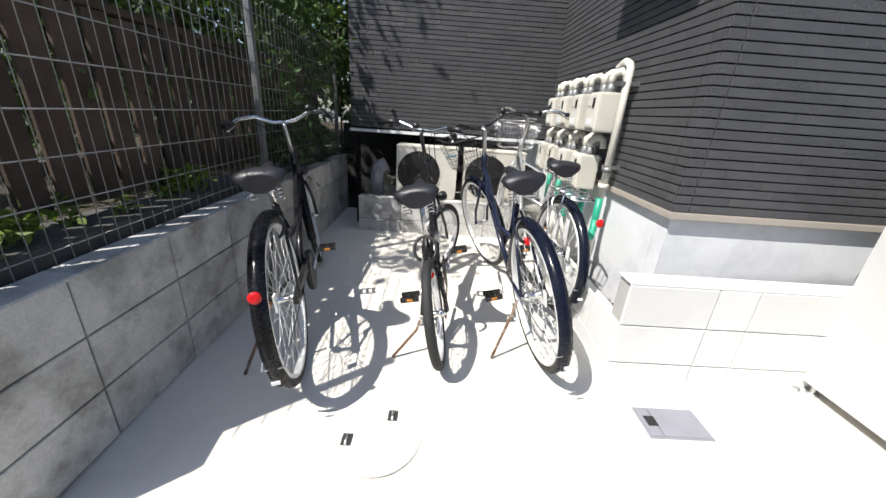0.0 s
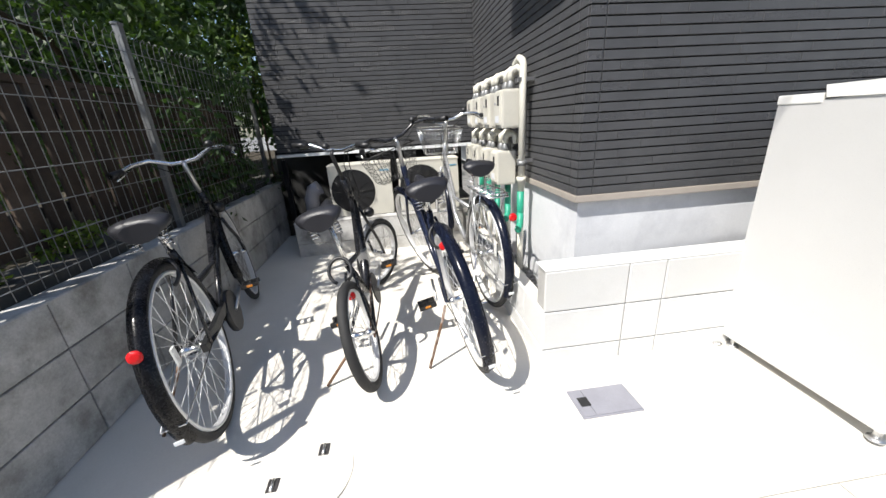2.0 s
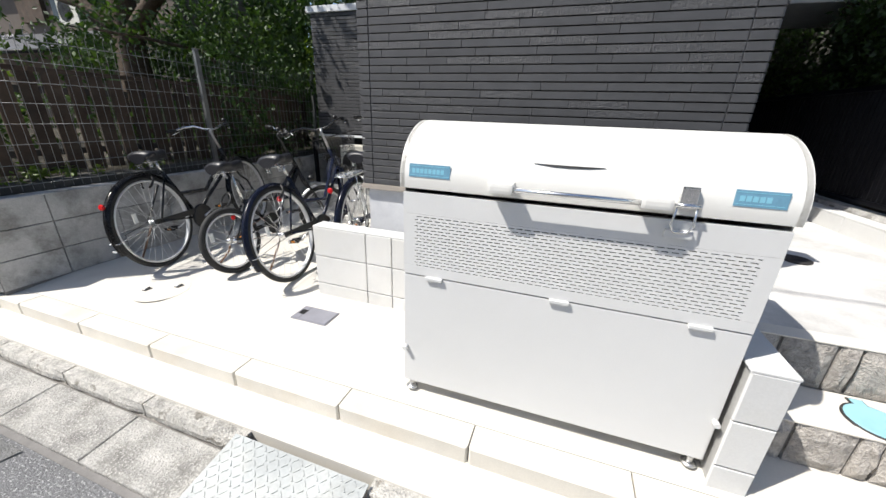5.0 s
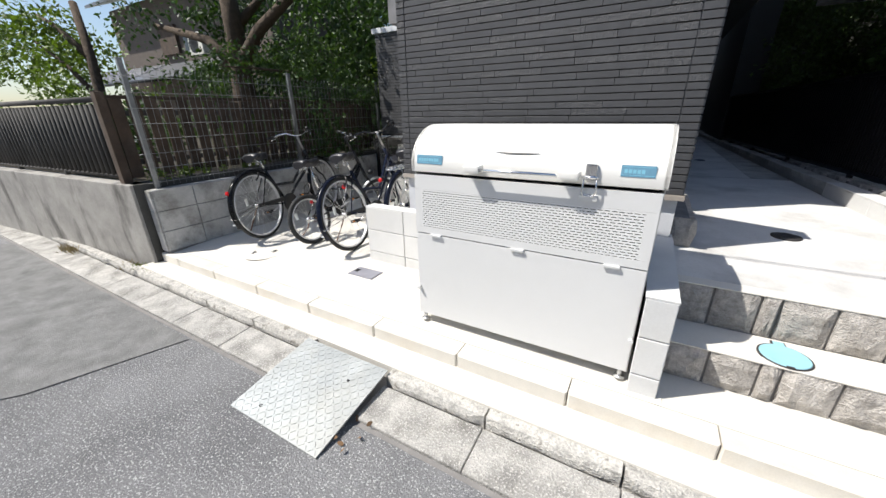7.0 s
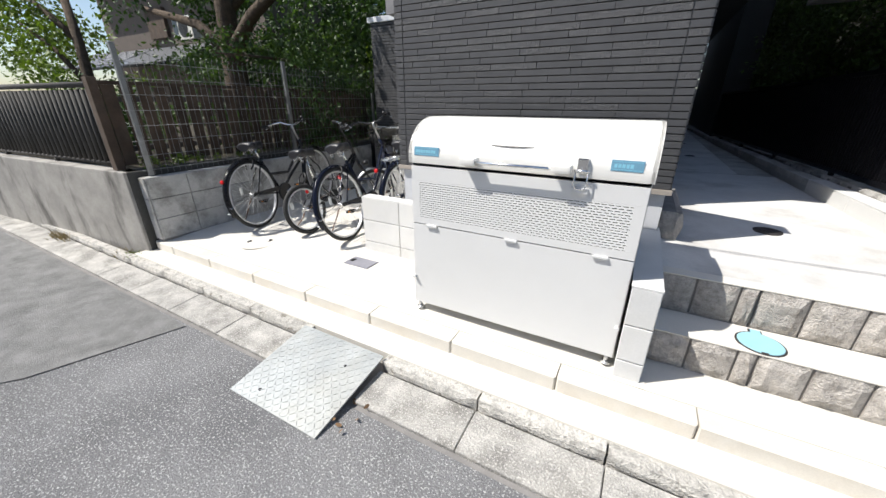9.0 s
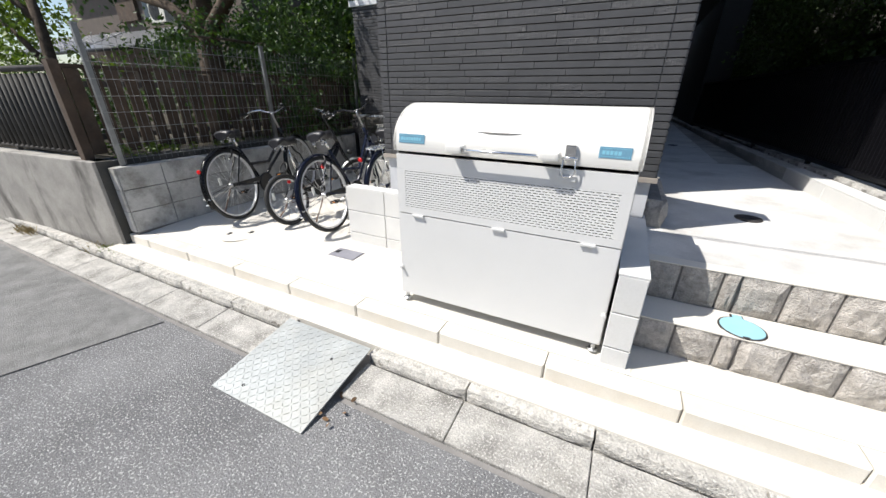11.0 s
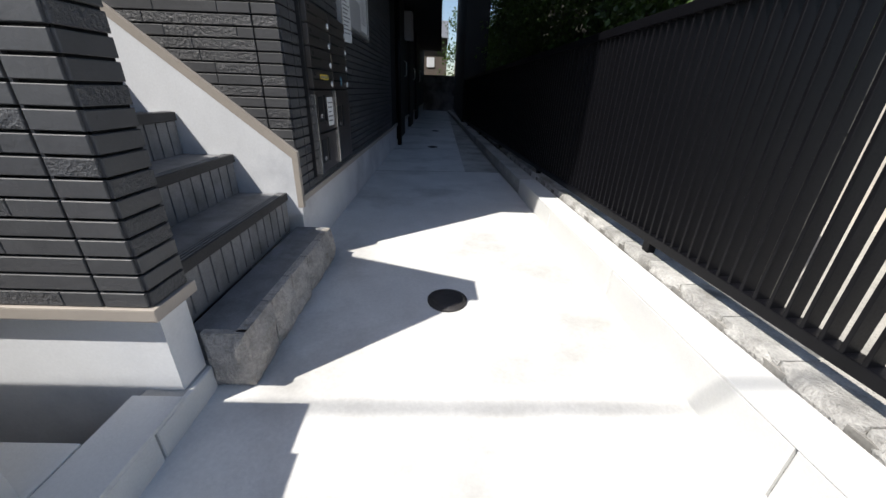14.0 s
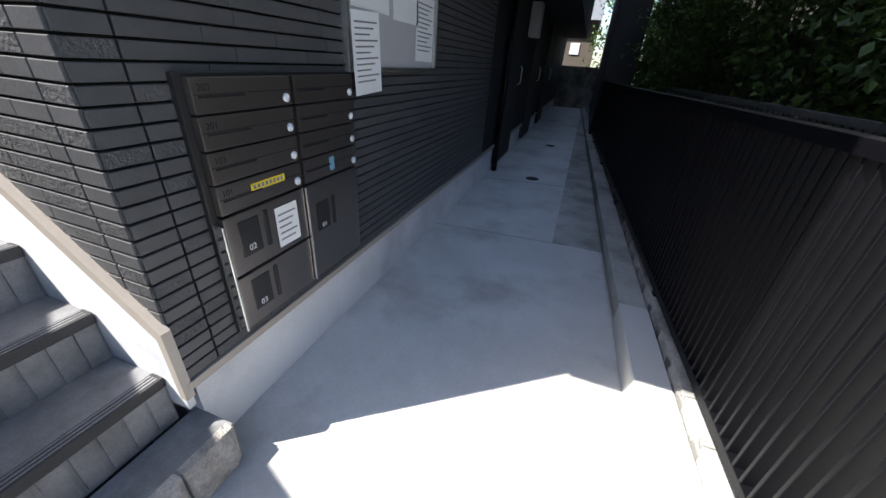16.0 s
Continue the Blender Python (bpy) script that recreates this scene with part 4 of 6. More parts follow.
SIDE_TEXT = lambda y, z: pose(0.0432, y, z, 90, 0, 90)
letters("02", 0.028, SIDE_TEXT(0.082, 0.27), M_PAPER, mail, "locker_number")
letters("03", 0.028, SIDE_TEXT(0.082, 0.065), M_PAPER, mail, "locker_number")
letters("01", 0.028, SIDE_TEXT(0.425, 0.21), M_PAPER, mail, "locker_number")
for r, txt in enumerate(("101", "103", "201", "203")):
    letters(txt, 0.024, SIDE_TEXT(0.035, 0.405 + r * 0.088 + 0.052), M_MAILBLACK, mail, "box_number")
sticker = part("yellow_sticker", box(0.0425, 0.0432, 0.13, 0.265, 0.445, 0.468), M_YELLOW, mail, "yellow sticker with black lettering")
bm = bmesh.new()
for q in range(8):
    add_box(bm, 0.0432, 0.0436, 0.138 + q * 0.0155, 0.149 + q * 0.0155, 0.450, 0.463)
part("sticker_print", bm, M_INK, sticker)
part("blue_sticker", box(0.0425, 0.0432, 0.50, 0.53, 0.42, 0.47), M_BLUESIGN, mail, "small blue sticker")
slip = part("paper_slip", box(0.0425, 0.0434, 0.20, 0.30, 0.225, 0.365), M_PAPER, mail, "white printed paper slip")
bm = bmesh.new()
for q in range(5):
    add_box(bm, 0.0434, 0.0437, 0.21, 0.29 - 0.012 * (q % 3), 0.335 - q * 0.022, 0.341 - q * 0.022)
part("slip_print", bm, M_INK, slip)
part("edge_strip", box(0.02, 0.05, 0.004, 0.012, 0.01, 0.38, 0.002), M_CHROME, mail)
part("edge_strip", box(0.02, 0.05, 0.349, 0.355, 0.01, 0.395, 0.002), M_CHROME, mail)

board = thing("notice_board", XR, 3.52, 1.57, 0, "grey notice board with an aluminium frame and pinned papers", "notice board")
part("panel", box(-0.004, 0.014, 0.0, 0.88, 0.0, 0.62, 0.002), M_BOARD, board)
for a in ((0, 0.88, -0.012, 0.008), (0, 0.88, 0.612, 0.632)):
    part("frame_bar", box(-0.004, 0.026, a[0], a[1], a[2], a[3], 0.003), M_ALU, board)
for a in ((-0.012, 0.008), (0.872, 0.892)):
    part("frame_bar", box(-0.004, 0.026, a[0], a[1], -0.012, 0.632, 0.003), M_ALU, board)
for py, pz, pw, ph, tilt in ((0.02, -0.10, 0.21, 0.297, 3), (0.03, 0.21, 0.30, 0.36, 0), (0.37, 0.20, 0.27, 0.37, 0), (0.62, 0.04, 0.23, 0.30, -1)):
    paper = part("paper", box(0, 0.001, 0, pw, 0, ph, 0, pose(0.0145 if pz > 0 else 0.028, py, pz, tilt, 0, 0)), M_PAPER, board)
    bm = bmesh.new()
    for q in range(11):
        add_box(bm, 0.001, 0.0014, 0.02, pw - 0.02 - 0.03 * ((q * 7) % 3), ph - 0.04 - q * 0.021, ph - 0.034 - q * 0.021, 0, pose(0.0145 if pz > 0 else 0.028, py, pz, tilt, 0, 0))
    part("print", bm, M_INK, paper)

# ---- refuse box ----
BX0, BX1, BF, BB = 2.158, 3.352, 0.825, 1.452
refuse = thing("refuse_box", BX0, BF, 0.0, 0, "white-grey painted steel refuse box with a rounded closed lid", "refuse box")
W, D = BX1 - BX0, BB - BF
part("front_panel", box(0.004, W - 0.004, 0.006, 0.026, 0.052, 0.586, 0.003), M_BOX, refuse)
# upper panel with rows of slots cut through it
bm = bmesh.new()
sx0, sx1, rows_n = 0.05, W - 0.05, 17
add_box(bm, 0.004, W - 0.004, 0.004, 0.024, 0.592, 0.632, 0.002)
add_box(bm, 0.004, W - 0.004, 0.004, 0.024, 0.845, 0.925, 0.002)
add_box(bm, 0.004, sx0, 0.004, 0.024, 0.632, 0.845)
add_box(bm, sx1, W - 0.004, 0.004, 0.024, 0.632, 0.845)
pitch = (0.845 - 0.632) / rows_n
for r in range(rows_n):
    z0 = 0.632 + r * pitch
    add_box(bm, sx0, sx1, 0.004, 0.024, z0 + 0.0036, z0 + pitch)
    x = sx0 - (0.0145 if r % 2 else 0.0)
    while x < sx1:
        a, c = max(x, sx0), min(x + 0.008, sx1)
        if c > a:
            add_box(bm, a, c, 0.004, 0.024, z0, z0 + 0.0036)
        x += 0.029
part("slotted_panel", bm, M_BOX, refuse)
# added black sheet: paints the unlit inside that shows through the slots
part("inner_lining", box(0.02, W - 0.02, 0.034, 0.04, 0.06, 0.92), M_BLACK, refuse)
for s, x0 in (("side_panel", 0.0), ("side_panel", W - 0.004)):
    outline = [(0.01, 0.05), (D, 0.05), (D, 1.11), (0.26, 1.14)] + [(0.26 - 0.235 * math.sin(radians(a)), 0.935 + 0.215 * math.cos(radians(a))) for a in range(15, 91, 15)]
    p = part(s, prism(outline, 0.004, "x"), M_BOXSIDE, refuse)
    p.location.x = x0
part("back_panel", box(0.004, W - 0.004, D - 0.012, D, 0.05, 1.13), M_BOX, refuse)
part("floor_panel", box(0.004, W - 0.004, 0.03, D - 0.014, 0.055, 0.07), M_BOX, refuse)
# rounded lid shell
prof = [(0.0, 0.942), (-0.003, 0.965)] + [(0.255 - 0.26 * math.cos(radians(a)), 0.965 + 0.212 * math.sin(radians(a))) for a in range(8, 91, 6)] + [(0.47, 1.172)]
inner = [(u + 0.012 * (1 if u < 0.2 else 0), w - 0.012) for u, w in prof[2:]]
shell = prof + inner[::-1] + [(0.012, 0.945)]
lid_ob = part("lid", prism(shell, W + 0.008, "x"), M_BOXLID, refuse, "cream rounded lid", smooth=True)
lid_ob.location.x = -0.004
for x0 in (-0.006, W - 0.012):
    cheek = [(0.0, 0.942)] + prof[1:] + [(0.46, 1.13), (0.27, 1.13)] + [(0.275 - 0.235 * math.cos(radians(a)), 0.955 + 0.185 * math.sin(radians(a))) for a in range(84, -1, -12)] + [(0.045, 0.942)]
    c = part("lid_edge", prism(cheek, 0.018, "x"), M_BOXLID, lid_ob)
    c.location.x = x0 + 0.004
part("rear_top", box(-0.004, W + 0.004, 0.472, D + 0.004, 1.112, 1.146, 0.006), M_BOXLID, refuse)
for hx in (0.09, W - 0.17):
    part("hinge", box(hx, hx + 0.08, 0.468, 0.50, 1.140, 1.152, 0.003), M_BOXLID, refuse)
# handle, latch, labels
handle = part("handle", tube([(0.36, -0.05, 0.978), (0.80, -0.05, 0.978)], 0.0085, 12), M_CHROME, lid_ob, "chrome bar handle", smooth=False)
for hx in (0.335, 0.79):
    part("handle_mount", box(hx, hx + 0.085, -0.062, 0.01, 0.962, 0.998, 0.012), M_BOXLID, handle)
# pressed grip: only the dent's shade, drawn as a thin black crescent
dent = part("pressed_grip", prism([(0.47, 0.004), (0.53, -0.003), (0.58, -0.004), (0.64, -0.002), (0.69, 0.004), (0.58, 0.0035)], 0.003, "z"), M_BLACK, lid_ob)
dent.matrix_local = pose(0.0, 0.0185, 1.055, 60, 0, 0)
latch = part("latch", box(0.895, 0.94, -0.02, 0.006, 0.965, 1.03, 0.006), M_CHROME, lid_ob, "chrome toggle latch")
part("latch_pivot", tube([(0.885, -0.022, 0.975), (0.95, -0.022, 0.975)], 0.006, 8), M_CHROME, latch)
part("latch_loop", tube([(0.893, -0.02, 0.972), (0.888, -0.018, 0.915), (0.900, -0.014, 0.893), (0.935, -0.014, 0.893), (0.947, -0.018, 0.915), (0.942, -0.02, 0.972)], 0.0035, 8), M_CHROME, latch)
part("latch_hook", box(0.88, 0.955, -0.012, 0.006, 0.872, 0.897, 0.004), M_BOX, latch)
for lx, wid in ((0.035, 0.155), (W - 0.165, 0.125)):
    lm = pose(lx, -0.0025, 0.985, 84, 0, 0)
    lab = part("blue_label", box(0, wid, 0, 0.046, 0, 0.002, 0, lm), M_BLUESIGN, lid_ob, "blue maker's label")
    bm = bmesh.new()
    for q in range(8):
        if lx < 1 or q < 5:
            add_box(bm, 0.012 + q * 0.0155, 0.024 + q * 0.0155, 0.014, 0.030, 0.002, 0.0026, 0, lm)
    add_box(bm, 0.004, wid - 0.004, 0.0385, 0.0405, 0.002, 0.0026, 0, lm)
    add_box(bm, 0.004, wid - 0.004, 0.0055, 0.0075, 0.002, 0.0026, 0, lm)
    part("label_print", bm, M_CYANINK, lab)
for hx in (0.10, W / 2 - 0.02, W - 0.18):
    part("panel_hinge", box(hx, hx + 0.07, -0.008, 0.012, 0.578, 0.592, 0.004), M_BOX, refuse)
for hx in (0.012, W - 0.012):
    part("side_catch", tube([(hx, 0.006, 0.235), (hx, -0.018, 0.235)], 0.011, 10), M_BOX, refuse)
for fx in (0.03, W - 0.03):
    for fy in (0.03, D - 0.04):
        foot = part("foot", tube([(fx, fy, 0.0), (fx, fy, 0.055)], 0.012, 8), M_ALU, refuse)
        part("foot_pad", lathe([(0.026, 0.0), (0.026, 0.006), (0.012, 0.01)], pose(fx, fy, 0.0), 12), M_ALU, foot)

# ---- bicycles ----


def fender_bm(hub, radius, a0, a1, width, n=22):
    bm = bmesh.new()
    rows_f = []
    for p, a in zip(arc(hub, 1.0, a0, a1, n), range(n + 1)):
        d = (p - Vector(hub)).normalized()
        ring = []
        for s in range(7):
            u = (s - 3) / 3
            ring.append(bm.verts.new(Vector(hub) + d * (radius - 0.016 * u * u) + Vector((u * width / 2, 0, 0))))
        rows_f.append(ring)
    for a, c in zip(rows_f, rows_f[1:]):
        for s in range(6):
            f = bm.faces.new((a[s], a[s + 1], c[s + 1], c[s]))
            f.smooth = True
    bmesh.ops.solidify(bm, geom=bm.faces[:], thickness=0.002)
    return bm


def wheel(bike, hub, R, tyre, m, name, rim_mat, spokes=32):
    def tf(bm):
        bmesh.ops.transform(bm, matrix=m, verts=bm.verts)
        return bm
    w = part(name, tf(tube(arc(hub, R - tyre, 0, 354, 59), tyre, 10, True)), M_RUBBER, bike)
    rim = bmesh.new()
    for dx in (-0.009, 0.009):
        add_tube(rim, arc((hub[0] + dx, hub[1], hub[2]), R - tyre * 2 - 0.004, 0, 354, 59), 0.008, 6, True)
    add_tube(rim, arc(hub, R - tyre * 2 - 0.002, 0, 354, 59), 0.010, 6, True)
    part("rim", tf(rim), rim_mat, w)
    hubm = Matrix.Translation(hub) @ pose(0, 0, 0, 0, 90, 0)
    part("hub", tf(lathe([(0.008, -0.055), (0.024, -0.03), (0.014, -0.022), (0.014, 0.022), (0.024, 0.03), (0.008, 0.055)], hubm, 12)), M_CHROME, w)
    sp = bmesh.new()
    for k in range(spokes):
        a = 2 * math.pi * k / spokes
        side = 0.028 if k % 2 else -0.028
        t = a + (0.9 if (k // 2) % 2 else -0.9)
        p0 = (hub[0] + side, hub[1] + 0.022 * math.cos(t), hub[2] + 0.022 * math.sin(t))
        p1 = (hub[0], hub[1] + (R - tyre * 2 - 0.008) * math.cos(a), hub[2] + (R - tyre * 2 - 0.008) * math.sin(a))
        add_tube(sp, [p0, p1], 0.0012, 4)
    tagged(part("spokes", tf(sp), M_RIM, w), kind="stuff")
    return w


def saddle_bm(y, z, length=0.265, width=0.2):
    bm = bmesh.new()
    sec = [(-0.5, 0.62, -0.012), (-0.46, 0.88, 0.0), (-0.36, 1.0, 0.010), (-0.2, 0.92, 0.008), (-0.05, 0.6, 0.0), (0.15, 0.34, -0.002), (0.36, 0.26, 0.004), (0.47, 0.22, 0.002), (0.5, 0.12, -0.008)]
    rings = []
    for u, hw, dz in sec:
        ring = []
        for a in range(14):
            t = 2 * math.pi * a / 14
            cx, cz = math.cos(t), math.sin(t)
            ring.append(bm.verts.new((cx * hw * width / 2, y + u * length, z + dz + (cz * 0.030 if cz > 0 else cz * 0.042))))
        rings.append(ring)
    for a, c in zip(rings, rings[1:]):
        for k in range(14):
            f = bm.faces.new((a[k], a[(k + 1) % 14], c[(k + 1) % 14], c[k]))
            f.smooth = True
    bm.faces.new(rings[0][::-1])
    bm.faces.new(rings[-1])
    return bm


def basket(bike, y0, z0, m, material):
    def P(x, y, z):
        return m @ Vector((x, y, z))
    b = part("basket", tube([P(-0.17, y0, z0 + 0.2), P(0.17, y0, z0 + 0.2), P(0.18, y0 + 0.27, z0 + 0.22), P(-0.18, y0 + 0.27, z0 + 0.22)], 0.005, 6, True), material, bike)
    wires = bmesh.new()
    for k in range(13):
        u = k / 12
        xx = -0.17 + 0.34 * u
        xb = -0.13 + 0.26 * u
        add_tube(wires, [P(xx, y0, z0 + 0.2), P(xb, y0 + 0.03, z0), P(xb, y0 + 0.22, z0), P(xx * 1.05, y0 + 0.27, z0 + 0.22)], 0.0016, 4)
    for k in range(8):
        u = k / 7
        for s in (-1, 1):
            add_tube(wires, [P(s * (0.17 + 0.01 * u), y0 + 0.27 * u, z0 + 0.2 + 0.02 * u), P(s * 0.13, y0 + 0.03 + 0.19 * u, z0), P(0, y0 + 0.03 + 0.19 * u, z0)], 0.0016, 4)
    for k in range(1, 5):
        u = k / 5
        hx, ya, yb, zz = 0.13 + 0.04 * u, y0 + 0.03 * (1 - u), y0 + 0.22 + 0.05 * u, z0 + 0.2 * u
        add_tube(wires, [P(-hx, ya, zz), P(hx, ya, zz), P(hx, yb, zz), P(-hx, yb, zz)], 0.0016, 4, True)
    tagged(part("wire_mesh", wires, material, b), kind="stuff")


def bicycle(label, x, y, heading, lean, steer, R, wb, paint, style, rim_mat=M_RIM, fender_mat=None, basket_mat=None, rack=False, bars_z=1.0, saddle_z=0.82, tyre=0.018, refl_at=None):
    bike = new("bicycle")
    bike.empty_display_size = 0.1
    bike.matrix_world = pose(x, y, 0.0, 0, 0, heading) @ pose(0, 0, 0, 0, lean, 0)
    tagged(bike, label, "bicycle", "bicycles in the yard")
    fender_mat = fender_mat or paint
    rear, front = (0, 0, R), (0, wb, R)
    head_top, head_bot = Vector((0, wb - 0.27, bars_z - 0.17)), Vector((0, wb - 0.205, bars_z - 0.33))
    bb = Vector((0, 0.43, 0.28)) if R > 0.3 else Vector((0, 0.38, 0.29))
    seat = Vector((0, 0.22, saddle_z - 0.14)) if R > 0.3 else Vector((0, 0.20, 0.52))
    axis = (head_top - head_bot).normalized()
    S = Matrix.Translation(head_bot) @ Matrix.Rotation(radians(steer), 4, axis) @ Matrix.Translation(-head_bot)

    def st(bm):
        bmesh.ops.transform(bm, matrix=S, verts=bm.verts)
        return bm

    # frame
    fr = part("frame", tube([head_top, head_bot], 0.02, 12), paint, bike)
    if style == "double":
        for off in (0.0, 0.11):
            b0 = head_bot + Vector((0, 0.01 - off * 0.15, off))
            part("frame_tube", tube([b0, (0, 0.62, 0.42 + off * 0.6), bb if off == 0 else seat.lerp(bb, 0.45)], 0.016, 10), paint, fr)
    elif style == "fold":
        part("frame_tube", tube([head_bot, (0, 0.60, 0.40), bb], 0.026, 10), paint, fr)
        part("frame_tube", tube([head_bot + Vector((0, 0, 0.04)), (0, 0.5, 0.47), seat], 0.014, 8), paint, fr)
        part("hinge", box(-0.03, 0.03, 0.56, 0.64, 0.37, 0.45, 0.01), M_ALU, fr)
    else:
        part("frame_tube", tube([head_bot, (0, wb - 0.45, 0.42), bb], 0.02, 10), paint, fr)
        part("frame_tube", tube([head_bot + Vector((0, -0.02, 0.09)), (0, wb - 0.46, 0.56), seat.lerp(bb, 0.35)], 0.014, 8), paint, fr)
    part("seat_tube", tube([seat, bb], 0.016, 10), paint, fr)
    for s in (-0.06, 0.06):
        part("chain_stay", tube([bb + Vector((s * 0.4, -0.02, 0)), (s, 0.02, R)], 0.009, 8), paint, fr)
        part("seat_stay", tube([seat + Vector((s * 0.3, -0.01, -0.03)), (s, 0.0, R)], 0.007, 8), paint, fr)
    post = part("seat_post", tube([seat, (0, seat.y - 0.03, saddle_z - 0.04)], 0.0125, 10), M_CHROME, bike)
    sad = part("saddle", saddle_bm(seat.y - 0.04, saddle_z), M_SADDLE, bike)
    for s in (-0.05, 0.05):
        coil = [(s + 0.017 * math.cos(q * 0.9), seat.y - 0.125 + 0.017 * math.sin(q * 0.9), saddle_z - 0.09 + q * 0.0022) for q in range(28)]
        part("saddle_spring", tube(coil, 0.003, 5), M_CHROME, sad)
    part("saddle_rails", tube([(-0.04, seat.y - 0.15, saddle_z - 0.05), (-0.02, seat.y + 0.06, saddle_z - 0.045), (0.02, seat.y + 0.06, saddle_z - 0.045), (0.04, seat.y - 0.15, saddle_z - 0.05)], 0.004, 6), M_CHROME, sad)
    # wheels and mudguards
    ident = Matrix.Identity(4)
    wheel(bike, rear, R, tyre, ident, "rear_wheel", rim_mat, 32 if R > 0.3 else 24)
    wheel(bike, front, R, tyre, S, "front_wheel", rim_mat, 32 if R > 0.3 else 24)
    if style != "fold":
        rf = part("rear_mudguard", fender_bm(rear, R + 0.022, 35, 205, 0.055), fender_mat, bike, smooth=True)
        part("mudguard_stay", tube([(-0.065, 0, R), (-0.035, -R - 0.012, R - 0.06), (0.035, -R - 0.012, R - 0.06), (0.065, 0, R)], 0.0025, 5), M_CHROME, rf)
        part("front_mudguard", st(fender_bm(front, R + 0.02, 60, 190, 0.052)), fender_mat, bike, smooth=True)
        part("mudguard_mark", box(-0.014, 0.014, -R - 0.0255, -R - 0.0215, R - 0.115, R - 0.102), M_COPING, rf)
    else:
        part("front_mudguard", st(fender_bm(front, R + 0.02, 100, 150, 0.05, 8)), M_ALU, bike, smooth=True)
    # fork, bars
    fk = part("fork", st(tube([head_bot + Vector((0, 0, 0.0)), head_bot + Vector((0, 0.015, -0.04))], 0.017, 10)), paint, bike)
    for s in (-0.048, 0.048):
        part("fork_blade", st(tube([head_bot + Vector((s * 0.6, 0.012, -0.03)), head_bot + Vector((s, 0.045, -0.13)), (s, wb - 0.05, R + 0.12), (s, wb, R)], 0.010, 8)), paint, fk)
    stem = part("stem", st(tube([head_top, head_top + axis * (bars_z - head_top.z + 0.0), head_top + axis * (bars_z - head_top.z + 0.02) + Vector((0, 0.03, 0))], 0.0115, 10)), M_ALU if R > 0.3 else M_BLACK, bike)
    c = head_top + axis * (bars_z - head_top.z + 0.02) + Vector((0, 0.03, 0))
    pts = [c + Vector(v) for v in ((-0.27, -0.22, 0.015), (-0.25, -0.15, 0.02), (-0.22, -0.06, 0.04), (-0.15, 0.0, 0.045), (-0.06, 0.01, 0.005), (0, 0.01, 0), (0.06, 0.01, 0.005), (0.15, 0.0, 0.045), (0.22, -0.06, 0.04), (0.25, -0.15, 0.02), (0.27, -0.22, 0.015))]
    if style == "fold":
        pts = [c + Vector(v) for v in ((-0.27, -0.03, 0.03), (-0.16, 0.0, 0.03), (-0.06, 0.01, 0), (0.06, 0.01, 0), (0.16, 0.0, 0.03), (0.27, -0.03, 0.03))]
    bars = part("handlebar", st(tube(pts, 0.011, 10)), M_CHROME if paint is not M_NAVY else M_BLACKPAINT, bike)
    for s in (0, -1):
        a, d = pts[s], pts[1 if s == 0 else -2]
        part("grip", st(tube([a, a.lerp(d, 1.25 if style != "fold" else 0.9)], 0.016, 10)), M_BLACK, bars)
        sg = -1 if s == 0 else 1
        lever = [pts[2 if s == 0 else -3] + Vector((0, 0.012, -0.012)), pts[1 if s == 0 else -2] + Vector((0, 0.035, -0.02)), pts[0 if s == 0 else -1] + Vector((0, 0.05, -0.03))]
        part("brake_lever", st(tube(lever, 0.005, 6)), M_CHROME, bars)
        part("brake_cable", st(tube([lever[0], lever[0] + Vector((-sg * 0.05, 0.09, 0.0)), c + Vector((sg * 0.02, 0.1, -0.1)), head_bot + Vector((sg * 0.02, 0.05, 0.02))], 0.0028, 5)), M_BLACK, bars)
    part("bell", st(lathe([(0.004, 0), (0.022, 0.004), (0.024, 0.012), (0.014, 0.026), (0.003, 0.03)], Matrix.Translation(pts[-4] + Vector((0, 0, 0.01))), 14)), M_BLACK, bars)
    # drive
    crank = part("chainwheel", lathe([(0.085, -0.004), (0.088, 0.0), (0.085, 0.004)] if style == "fold" else [(0.105, -0.014), (0.11, 0.0), (0.105, 0.014)], Matrix.Translation(bb + Vector((0.05, 0, 0))) @ pose(0, 0, 0, 0, 90, 0), 28), M_BLACK, bike)
    if style != "fold":
        part("chain_case", prism([(-0.04, R + 0.022), (bb.y - 0.03, bb.z + 0.085), (bb.y + 0.06, bb.z + 0.07), (bb.y - 0.02, bb.z + 0.035), (-0.04, R - 0.012)], 0.022, "x", 0.004), M_BLACK if style == "double" else fender_mat, bike).location.x = 0.035
    else:
        part("chain", tube([(0.05, 0.0, R + 0.03), (0.05, bb.y, bb.z + 0.085), (0.05, bb.y, bb.z - 0.085), (0.05, 0.0, R - 0.03)], 0.004, 5, True), M_RUST, bike)
    for s, ang in ((1, 20), (-1, 200)):
        e = bb + Vector((s * 0.085, 0.165 * math.cos(radians(ang)), 0.165 * math.sin(radians(ang))))
        arm = part("crank_arm", tube([bb + Vector((s * 0.065, 0, 0)), e], 0.008, 8), M_ALU, bike)
        ped_ = part("pedal", box(e.x + s * 0.01, e.x + s * 0.10, e.y - 0.035, e.y - 0.024, e.z - 0.011, e.z + 0.011, 0.003), M_BLACK, bike)
        part("pedal_bar", box(e.x + s * 0.01, e.x + s * 0.10, e.y + 0.024, e.y + 0.035, e.z - 0.011, e.z + 0.011, 0.003), M_BLACK, ped_)
